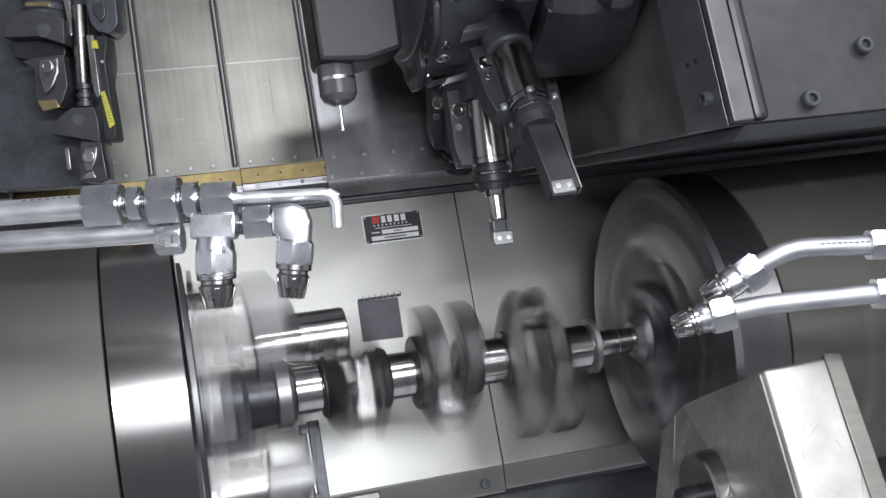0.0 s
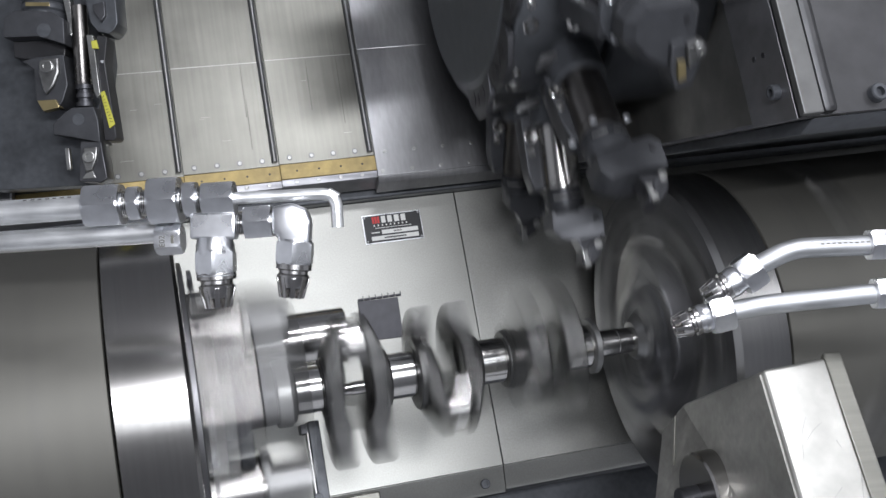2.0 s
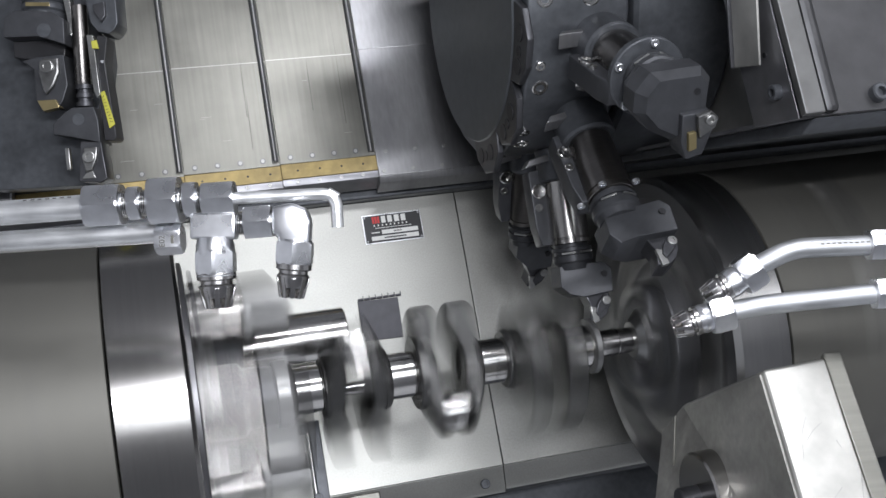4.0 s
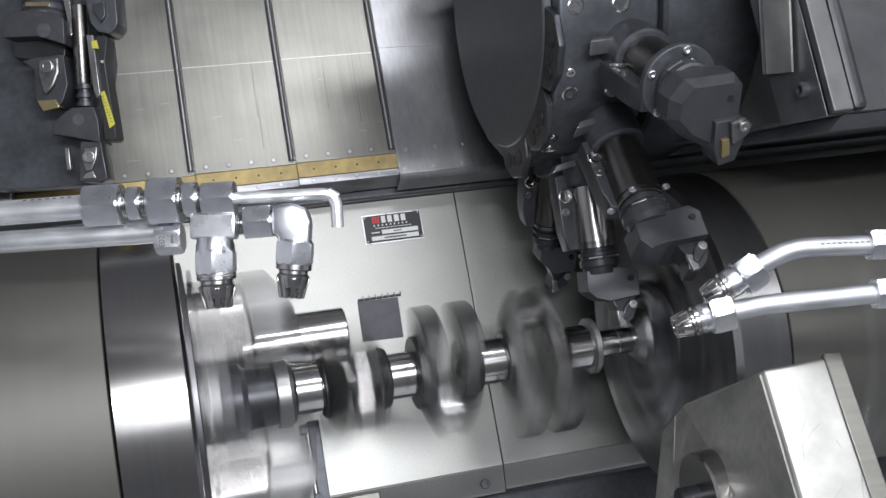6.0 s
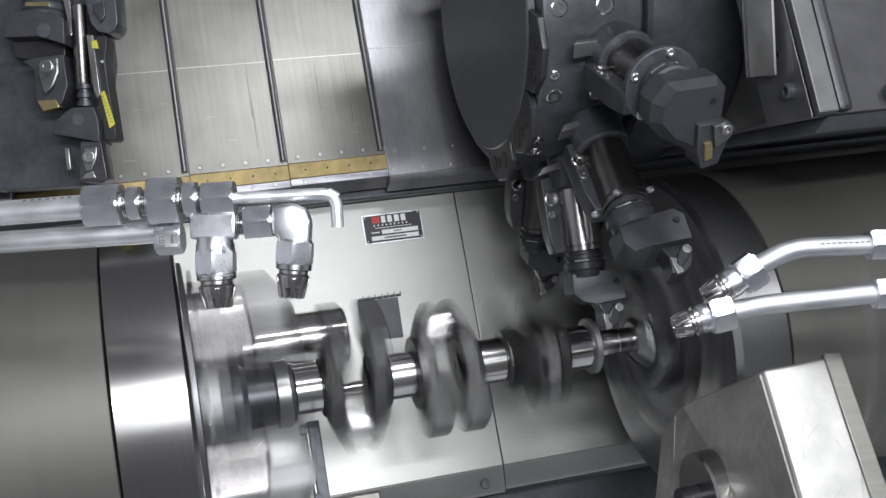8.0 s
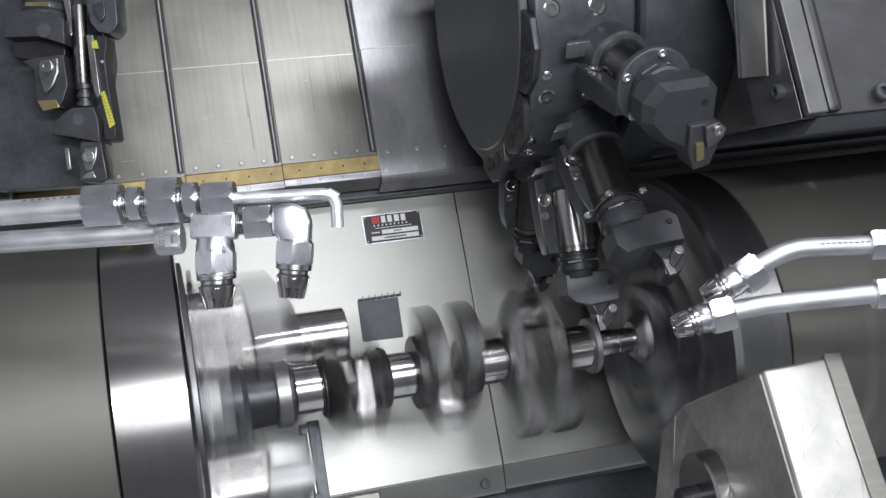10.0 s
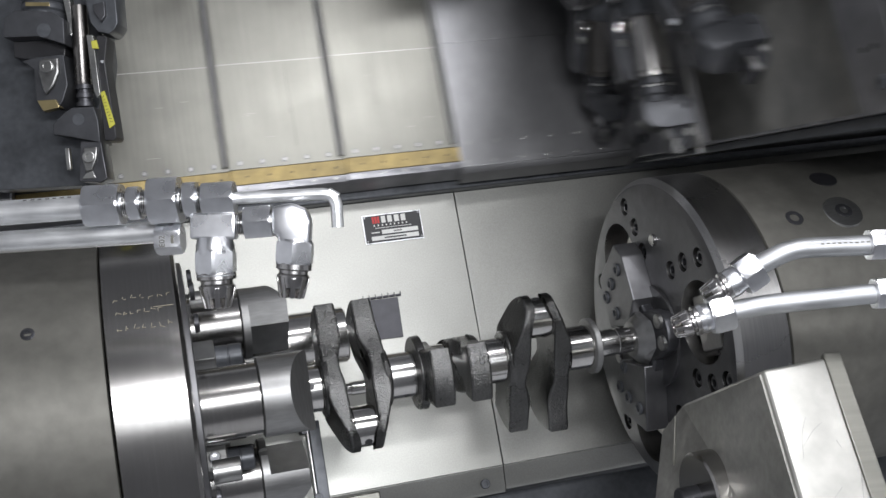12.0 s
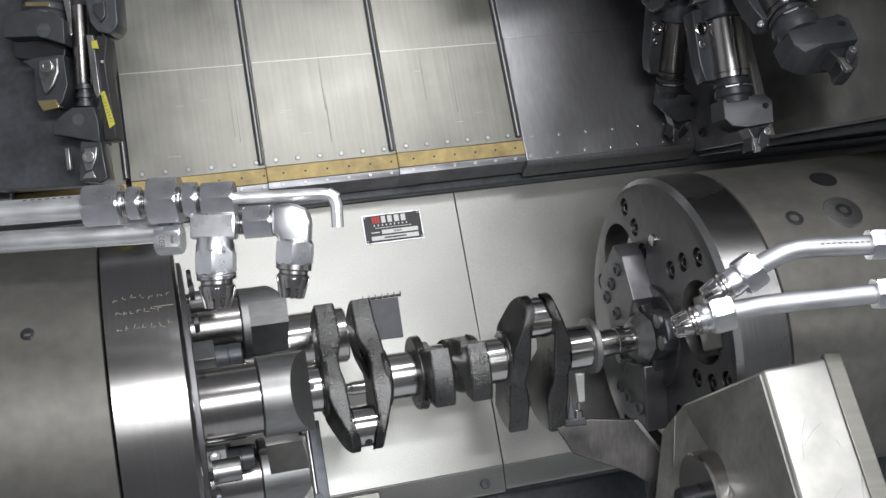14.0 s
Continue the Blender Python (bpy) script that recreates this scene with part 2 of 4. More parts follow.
def coolant_drops():
    """Beads of coolant on the bed sheets, in one mesh."""
    rng = random.Random(3)
    verts, faces = [], []
    for _ in range(200):
        x, y = rng.uniform(-0.02, 0.45), rng.uniform(-0.098, 0.218)
        if rng.random() < 0.5:
            x, y = rng.gauss(0.16, 0.07), rng.gauss(-0.065, 0.025)
        if y < -0.098 or y > 0.218:
            continue
        r = rng.choice((0.0003, 0.0004, 0.0005))
        o = len(verts)
        for z, k in ((-0.2000, 1.0), (-0.2000 + r * 0.45, 0.75)):
            verts += [(x + r * k * math.cos(a * math.pi / 4), y + 1.3 * r * k * math.sin(a * math.pi / 4), z) for a in range(8)]
        verts.append((x, y, -0.2 + r * 0.62))
        for a in range(8):
            b = (a + 1) % 8
            faces += [(o + a, o + b, o + 8 + b, o + 8 + a), (o + 8 + a, o + 8 + b, o + 16)]
    me = bpy.data.meshes.new("coolant_drops")
    me.from_pydata(verts, [], faces)
    me.materials.append(GLASSY)
    me.shade_smooth()
    ob = new("coolant_drops", me)
    ob.matrix_basis = on_bed(0, 0, 0)
    tagged(ob, "tiny glistening coolant drops on the bed sheet", "drops", kind="stuff")


GLASSY = material("coolant", (0.95, 0.96, 0.95), 0.04, 0.0, 0.02, 60, (1, 1, 1), 0.0, 0.02, 30, 0.02)
GLASSY.node_tree.nodes["Principled BSDF"].inputs["Transmission Weight"].default_value = 1.0
GLASSY.node_tree.nodes["Principled BSDF"].inputs["IOR"].default_value = 1.33
coolant_drops()


def name_plate():
    root = thing("name_plate", "black and silver maker's plate with red mark and white bars", "sign", m=on_bed(0.1492, 0.1885, -0.1995))
    w, h = 0.0350, 0.0172
    part("plate", block(-w, w, -h, h, 0, 0.0008, 0.0002), ZINC, root, "silver plate edge")
    part("field", block(-w + 0.0012, w - 0.0012, -h + 0.0012, h - 0.0012, 0.0006, 0.0011, 0.0), BLACK, root, "black printed field")

    def bar(x0, x1, y0, y1, mat, name="bar"):
        part(name, block(x0, x1, y0, y1, 0.0009, 0.0014, 0.0), mat, root)
    for i in range(3):
        bar(-0.0235 + i * 0.0031, -0.0211 + i * 0.0031, 0.0065, 0.0145, RED, "red_mark")
    # the heavy maker's mark as plain shapes
    for x0, x1 in ((-0.0125, -0.0068), (-0.0052, 0.0008), (0.0028, 0.0092), (0.0108, 0.0170)):
        bar(x0, x1 - 0.0008, 0.0065, 0.0145, WHITE)
    for i in range(9):
        bar(-0.0225 + i * 0.0048, -0.0210 + i * 0.0048, 0.0030, 0.0048, WHITE)
    bar(-0.021, 0.022, 0.0004, 0.0010, WHITE)
    bar(-0.0140, 0.0290, -0.0068, -0.0020, WHITE)
    bar(-0.0265, -0.0165, -0.0050, -0.0038, WHITE)
    bar(-0.0270, 0.0290, -0.0138, -0.0088, WHITE)
    bar(0.000, 0.010, -0.0052, -0.0036, BLACK, "print")
    bar(-0.012, 0.014, -0.0122, -0.0104, BLACK, "print")
    for sx in (-1, 1):
        for sy in (-1, 1):
            part("rivet", lathe([(0.0009, 0.0012), (0.0016, 0.0010), (0.0019, 0.0004)], 20, axis="z", at=(sx * (w - 0.0030), sy * (h - 0.0030), 0)), ZINC, root)


name_plate()


# ---------------------------------------------------------------- sliding covers
CORNER0 = 0.0734
SHARE = (0.0, 0.28, 0.50, 0.75)
LEFT0 = (-0.40, -0.200, -0.108, -0.0190)


def telescopic_cover(k):
    """One cover sheet with its bronze wiper strip; the local origin is the sheet's left edge."""
    n = -0.145 - 0.0035 * (4 - k)
    root = thing("telescopic_cover", "bright brushed stainless sliding cover sheet with a bronze wiper strip", "cover", "sliding covers", m=on_bed(LEFT0[k], 0, n))
    wide = 0.26 if k == 0 else 0.172
    part("sheet", block(0, wide, 0.262, 0.385, -0.0016, 0.0, 0.0004), SHEET, root)
    part("sheet", block(0, wide, 0.3851, 0.72, -0.0022, -0.0004, 0.0004), SHEET, root)
    part("seam", block(0.001, wide - 0.001, 0.3843, 0.3853, -0.0004, 0.0002, 0.0), BEDSHEET, root, "thin bright seam strip")
    part("wiper_strip", block(0, wide, 0.2445, 0.2615, -0.003, 0.0006, 0.0006), BRONZE, root, "worn bronze wiper strip")
    part("lower_lip", prism([(0.2440, 0.0), (0.2365, -0.001), (0.2330, -0.010), (0.2300, -0.027), (0.2340, -0.028), (0.2440, -0.004)], 0, wide, "x", 0.0004), CASING, root, "dark turned-down lip")
    x = 0.012
    while x < wide - 0.03:
        part("screw_seat", lathe([(-0.0002, 0.0031), (0.0002, 0.0031)], 20, axis="z", at=(x, 0.2690, 0)), BLACKOXIDE, root)
        part("screw", cap_screw(0.0022, 0.0008, m=pose(x, 0.2690, 0)), MILLED, root)
        part("hole", lathe([(0.0004, 0.0012), (0.0008, 0.0012)], 20, axis="z", at=(x + 0.006, 0.2530, 0)), BLACK, root)
        part("screw", cap_screw(0.0022, 0.0008, m=pose(x + 0.004, 0.2405, -0.0002)), MILLED, root)
        x += 0.0245
    rng = random.Random(k + 5)
    for i in range(3):
        a, b, w = rng.uniform(0.02, 0.10), rng.uniform(0.285, 0.36), rng.uniform(0.006, 0.018)
        part("scribe", block(a, a + w, b, b + 0.0003, 0, 0.00012, 0.0) if i % 2 else block(a, a + w * 0.7, b, b + 0.00025, 0, 0.00012, 0.0), BEDSHEET, root)
    for i in range(2):
        a = rng.uniform(0.02, 0.15)
        b = rng.uniform(0.28, 0.33)
        part("drag_mark", prism([(a, b), (a + 0.0010, b), (a + 0.0016, b + rng.uniform(0.05, 0.2)), (a + 0.0006, b + 0.05)], 0, 0.0001), SHEET_WORN, root)
    if k:
        part("edge_rod", lathe([(0.266, 0.0019), (0.2665, 0.0023), (0.70, 0.0023)], 20, axis="y", at=(-0.0046, 0, -0.001)), JAW, root, "polished edge rod")
        part("edge_seal", block(-0.0078, -0.0012, 0.266, 0.70, -0.0035, -0.0018, 0.0), BLACK, root)
    return root


COVERS = [telescopic_cover(k) for k in range(4)]


# ---------------------------------------------------------------- carriage
def carriage():
    """Cross-slide carriage: cover plate on the bed, side wall and front guard; origin at the plate's left edge."""
    root = thing("carriage", "grey sheet-metal lathe carriage with a screwed plate and side guard", "carriage", m=on_bed(CORNER0, 0, 0))
    n = -0.145
    part("cover_plate", block(0, 0.216, 0.236, 0.388, n - 0.002, n, 0.0004), SHEET2, root)
    part("cover_plate", block(0, 0.216, 0.3885, 0.72, n - 0.0026, n - 0.0008, 0.0004), SHEET2, root)
    part("lower_lip", prism([(0.2355, n), (0.229, n - 0.004), (0.224, n - 0.026), (0.230, n - 0.028), (0.2355, n - 0.004)], 0, 0.216, "x", 0.0004), SHEET2, root)
    for i in range(7):
        part("screw", cap_screw(0.0023, 0.0009, m=pose(0.006 + i * 0.034, 0.2415, n)), MILLED, root)
        part("screw", cap_screw(0.0023, 0.0009, m=pose(0.012 + i * 0.034, 0.2640, n)), MILLED, root)
    part("edge_rod", lathe([(0.266, 0.0019), (0.2665, 0.0023), (0.70, 0.0023)], 20, axis="y", at=(-0.0046, 0, n - 0.001)), JAW, root, "polished edge rod")
    part("edge_seal", block(-0.0078, -0.0012, 0.266, 0.70, n - 0.0035, n - 0.0018, 0.0), BLACK, root)
    # side wall facing the turret, then the front guard towards the door
    def low(b):
        return 0.226 - 0.2415 * (b + 0.15)
    for b0, b1 in ((-0.150, 0.003), (0.262, 0.322)):
        part("side_wall", prism([(low(b0), b0), (low(b1), b1), (0.66, b1), (0.70, b0)], 0.2165, 0.2285, "x", 0.001), CASING, root, "dark oily steel side wall")
    # Slot back gets the lighter COVER colour to offset the slot's deep shade.
    part("slot_back", prism([(low(-0.15), -0.15), (low(0.30), 0.30), (0.66, 0.30), (0.70, -0.15)], 0.2690, 0.2740, "x", 0.0), COVER, root, "dull sliding cover in the slot")
    part("slot_floor", prism([(low(0.0032), 0.0032), (low(0.2618), 0.2618), (low(0.2618) + 0.003, 0.2618), (low(0.0032) + 0.003, 0.0032)], 0.2170, 0.2688, "x", 0.0), CASING, root)
    part("wear_strip", prism([(0.181, -0.0005), (0.275, 0.007), (0.275, 0.0095), (0.181, 0.004)], 0.2140, 0.2163, "x", 0.0003), MILLED, root, "bright narrow wear strip")
    part("strip_foot", block(0.2125, 0.2163, 0.180, 0.200, 0.0045, 0.0085, 0.0005), MILLED, root)
    for a, b in ((0.172, 0.300), (0.174, 0.287)):
        part("hole", lathe([(0.2155, 0.0022), (0.2163, 0.0022)], 20, at=(0, a, b)), BLACK, root)
    under = prism([(0.2262, n - 0.008), (0.2262, n - 0.03), (0.106, 0.30), (0.1118, 0.322)], 0.2300, 0.90, "x", 0.001)
    part("underside", under, BLACKOXIDE, root)
    part("front_guard", prism([(0.112, 0.3225), (0.62, 0.3225), (0.62, 0.3265), (0.112, 0.3265)], 0.2165, 0.90, "x", 0.0008), GUARD, root, "grey folded front guard")
    part("guard_edge", prism([(0.112, 0.327), (0.62, 0.327), (0.62, 0.334), (0.112, 0.334)], 0.2150, 0.2320, "x", 0.0012), EDGE, root, "bright folded guard edge")
    part("guard_edge", prism([(0.112, 0.327), (0.62, 0.327), (0.62, 0.334), (0.112, 0.334)], 0.2326, 0.2450, "x", 0.0045), GUARD, root, "rounded grey fold")
    part("screw", cap_screw(0.0070, 0.007, m=pose(0.283, 0.124, 0.3265)), BLACKOXIDE, root)
    part("screw", cap_screw(0.0070, 0.007, m=pose(0.339, 0.162, 0.3265)), BLACKOXIDE, root)
    part("screw", cap_screw(0.0060, 0.006, m=pose(0.2165, 0.140, 0.305) @ pose(0, 0, 0, 0, -90, 0)), BLACKOXIDE, root)
    part("screw", cap_screw(0.0055, 0.005, m=pose(0.2165, 0.240, -0.12) @ pose(0, 0, 0, 0, -90, 0)), BLACKOXIDE, root)
    return root


CARRIAGE = carriage()

# ---------------------------------------------------------------- turret
DIVE = 70                        # the cross slide leans 20 degrees from upright


def dive(x, s, n, turn=0.0):
    """Pose on the cross slide: s along its stroke up, n towards the door; turned about the turret's axis."""
    return pose(0, 0, 0, DIVE, 0, 0) @ Matrix.Translation((x, s, n)) @ pose(0, 0, 0, turn, 0, 0)


def tool_base(turret, a, x, r, mat, plate=0.014):
    """Round tool holder with sleeve, flush clamp plate and ringed collar, pointing along local -y."""
    m = pose(0, 0, 0, -a, 0, 0) @ Matrix.Translation((x, 0, 0))
    base = part("tool_holder", lathe([(-0.150, r + 0.005), (-0.180, r + 0.005), (-0.182, r + 0.003)], 48, axis="y"), BLACKOXIDE, turret, m=m)
    part("sleeve", lathe([(-0.181, r - 0.0015), (-0.183, r - 0.0005), (-0.238, r + 0.0008), (-0.2385, r - 0.0004), (-0.2395, r - 0.0004), (-0.240, r + 0.0008), (-0.244, r + 0.0008), (-0.2445, r)], 48, axis="y"), mat, base, "turned round sleeve")
    out = [(-r - plate - 0.001, -0.170), (-r * 0.5, -0.166), (-r * 0.5, -0.244), (-r - plate + 0.004, -0.244), (-r - plate, -0.225)]
    part("clamp_plate", prism(out, -0.022, -0.002, "z", 0.0012), TOOLGREY, base, "grey clamp plate beside the sleeve")
    part("clamp_screw", cap_screw(0.0072, 0.0026, m=pose(-r - plate * 0.50, -0.190, -0.002)), GROUND, base)
    part("screw", cap_screw(0.0040, 0.0020, m=pose(-r - plate * 0.62, -0.206, -0.002)), MILLED, base)
    part("clip", prism([(-r - plate - 0.010, -0.168), (0.006, -0.158), (0.006, -0.151), (-r - plate - 0.004, -0.160)], 0.002, 0.016, "z", 0.0012), SHEET2, base, "bright folded clip")
    part("clip_tab", block(0.0035, 0.0060, -0.171, -0.151, 0.003, 0.0155, 0.0006), SHEET2, base)
    part("collar", lathe([(-0.2447, r - 0.002), (-0.248, r - 0.002), (-0.2485, r + 0.001), (-0.252, r + 0.001), (-0.2525, r - 0.0010), (-0.2555, r - 0.0010), (-0.256, r + 0.001), (-0.262, r + 0.001), (-0.264, r - 0.001), (-0.270, r - 0.002)], 48, axis="y"), TOOLGREY, base, "ringed collar")
    for t in (-0.55, 0.45, 1.5):
        part("key_slot", block(-0.007, 0.007, -0.2550, -0.2528, r - 0.003, r + 0.0007, 0.0005), MILLED, base, m=Matrix.Rotation(t, 4, "Y"))
    return base


def flange_screws(base, r, y, count, start):
    for t in range(count):
        q = 2 * math.pi * t / count + start
        part("screw", cap_screw(0.0036, 0.003, m=pose((r + 0.0065) * math.cos(q), y, (r + 0.0065) * math.sin(q), 90, 0, 0)), ZINC, base)


def tool_turning(turret, a, x, sleeve_r, w, mat, gold=True, shift=0.010, deep=0.020, ring_screws=True, plate=0.014):
    """Turning tool whose faceted head carries an insert on its near side."""
    base = tool_base(turret, a, x, sleeve_r, mat, plate)
    if ring_screws:
        flange_screws(base, sleeve_r, -0.243, 5, 0.9)
    c = shift
    hd = prism([(c - w, -0.266), (c + w - 0.007, -0.266), (c + w + 0.001, -0.273), (c + w + 0.001, -0.296), (c - 0.3 * w, -0.298), (c - w + 0.008, -0.294), (c - w - 0.001, -0.286)], -deep, deep, "z", 0.0008)
    for v in hd.verts:                       # the front flank falls back on one side and is cut under
        if v.co.z > 0 and v.co.x < c - 0.35 * w:
            v.co.z -= deep * 0.62
        if v.co.z > 0 and v.co.y < -0.29:
            v.co.z -= deep * 0.12
    part("head", hd, TOOLGREY, base, "dark faceted cutter head")
    part("coolant_hole", lathe([(deep - 0.0012, 0.0030), (deep + 0.0004, 0.0030)], 20, axis="z", at=(c + 0.70 * w, -0.278, 0)), BLACK, base)
    e = c + w
    part("nose", prism([(e - 0.026, -0.296), (e - 0.001, -0.294), (e, -0.308), (e - 0.006, -0.318), (e - 0.014, -0.323), (e - 0.024, -0.322), (e - 0.021, -0.308)], -0.010, 0.010, "z", 0.001), DARKSTEEL, base)
    part("insert", prism([(e - 0.0225, -0.308), (e - 0.0160, -0.310), (e - 0.0150, -0.3235), (e - 0.0215, -0.3245)], 0.0085, 0.0124, "z", 0.0005), GOLD if gold else MILLED, base, "worn carbide insert")
    part("clamp", prism([(e - 0.0185, -0.314), (e - 0.0150, -0.306), (e - 0.0085, -0.2985), (e - 0.0020, -0.3005), (e - 0.0015, -0.306), (e - 0.0085, -0.3125), (e - 0.0165, -0.3185)], 0.0105, 0.0145, "z", 0.0008), DARKSTEEL, base, "bent insert clamp")
    part("screw", cap_screw(0.0042, 0.0018, m=pose(e - 0.0065, -0.3040, 0.0148)), MILLED, base)


def tool_facing(turret, a, x, r, mat):
    """Heavy facing tool: a ring of screws and a large block that hangs to one side, with the insert at its end."""
    base = tool_base(turret, a, x, r, mat)
    part("flange", lathe([(-0.238, r + 0.009), (-0.239, r + 0.0105), (-0.2445, r + 0.0105), (-0.2455, r + 0.0095)], 56, axis="y"), BLACKOXIDE, base)
    flange_screws(base, r, -0.2455, 5, 0.25)
    out = [(-0.031, 0.006), (-0.020, 0.021), (0.022, 0.023), (0.031, 0.013), (0.031, -0.010), (0.024, -0.026), (0.004, -0.036), (-0.016, -0.026), (-0.031, -0.010)]
    hd = bmesh.new()
    rows = []
    for y, k in ((-0.258, 0.86), (-0.268, 1.0), (-0.286, 1.0), (-0.296, 0.80)):
        rows.append([hd.verts.new((p * k, y, q * k - 0.002)) for p, q in out])
    for p, q in zip(rows, rows[1:]):
        for i in range(len(out)):
            j = (i + 1) % len(out)
            hd.faces.new((p[i], p[j], q[j], q[i]))
    hd.faces.new(rows[0])
    hd.faces.new(rows[-1])
    part("head", hd, TOOLGREY, base, "dark faceted cutter head")
    part("coolant_hole", lathe([(-0.2966, 0.0028), (-0.2955, 0.0028)], 20, axis="y", at=(0.016, 0, 0.004)), BLACK, base)
    part("nose", prism([(0.003, -0.012), (0.027, -0.010), (0.030, -0.026), (0.024, -0.046), (0.010, -0.049), (0.004, -0.034)], -0.302, -0.276, "y", 0.0012), TOOLGREY, base)
    part("insert", prism([(0.008, -0.026), (0.0145, -0.025), (0.0165, -0.039), (0.0100, -0.041)], -0.3055, -0.3015, "y", 0.0005), GOLD, base, "gold carbide insert")
    part("clamp", prism([(0.0130, -0.012), (0.0240, -0.008), (0.0310, -0.014), (0.0290, -0.022), (0.0170, -0.030), (0.0155, -0.024)], -0.3075, -0.3020, "y", 0.0012), NOSE, base, "bent insert clamp")
    part("screw", cap_screw(0.0042, 0.0022, m=pose(0.0235, -0.3074, -0.0150, 90, 0, 0)), MILLED, base)


def tool_bar(turret, a, x, reach, flat=False):
    """Slim boring bar, or a flat blade holder, with a small insert at its end."""
    r = 0.017
    base = tool_base(turret, a, x, r, TURNED, 0.016)
    if flat:
        flange_screws(base, r, -0.243, 5, 0.5)
        part("bar", prism([(-0.012, -0.262), (0.014, -0.262), (0.016, -reach + 0.006), (0.010, -reach + 0.004), (-0.009, -reach + 0.004), (-0.010, -0.290)], -0.010, 0.007, "z", 0.0014), TOOLGREY, base, "flat blade holder")
        part("edge_strip", block(0.0160, 0.0176, -reach + 0.006, -0.266, -0.004, 0.006, 0.0004), MILLED, base)
    else:
        part("bar", lathe([(-0.262, 0.0105), (-0.274, 0.0098), (-0.276, 0.0090), (-0.298, 0.0088), (-0.300, 0.008)], 32, axis="y"), GROUND, base, "bright bar")
        part("nose", block(-0.008, 0.007, -reach + 0.004, -0.296, -0.008, 0.005, 0.002), BLACKOXIDE, base)
    part("insert", block(-0.010, 0.010, -reach, -reach + 0.013, 0.005, 0.0098, 0.001), MILLED, base, "flat insert")
    for sx in (-0.0045, 0.0050):
        part("screw", cap_screw(0.0024, 0.001, m=pose(sx, -reach + 0.0065, 0.0098)), ZINC, base)


TOOLGREY = material("tool_grey", (0.053, 0.055, 0.060), 0.44, 0.45, 0.10, 140, (1, 1, 1), 0.04, 0.14, 30, 0.06)
HUB = material("oiled_hub", (0.11, 0.118, 0.125), 0.42, 0.6, 0.08, 90, (1, 1, 1), 0.03, 0.2, 9, 0.08)
TURNED_DARK = material("turned_dark", (0.20, 0.19, 0.18), 0.30, 1.0, 0.06, 60, (1, 8, 1), 0.03, 0.15, 12, 0.06)


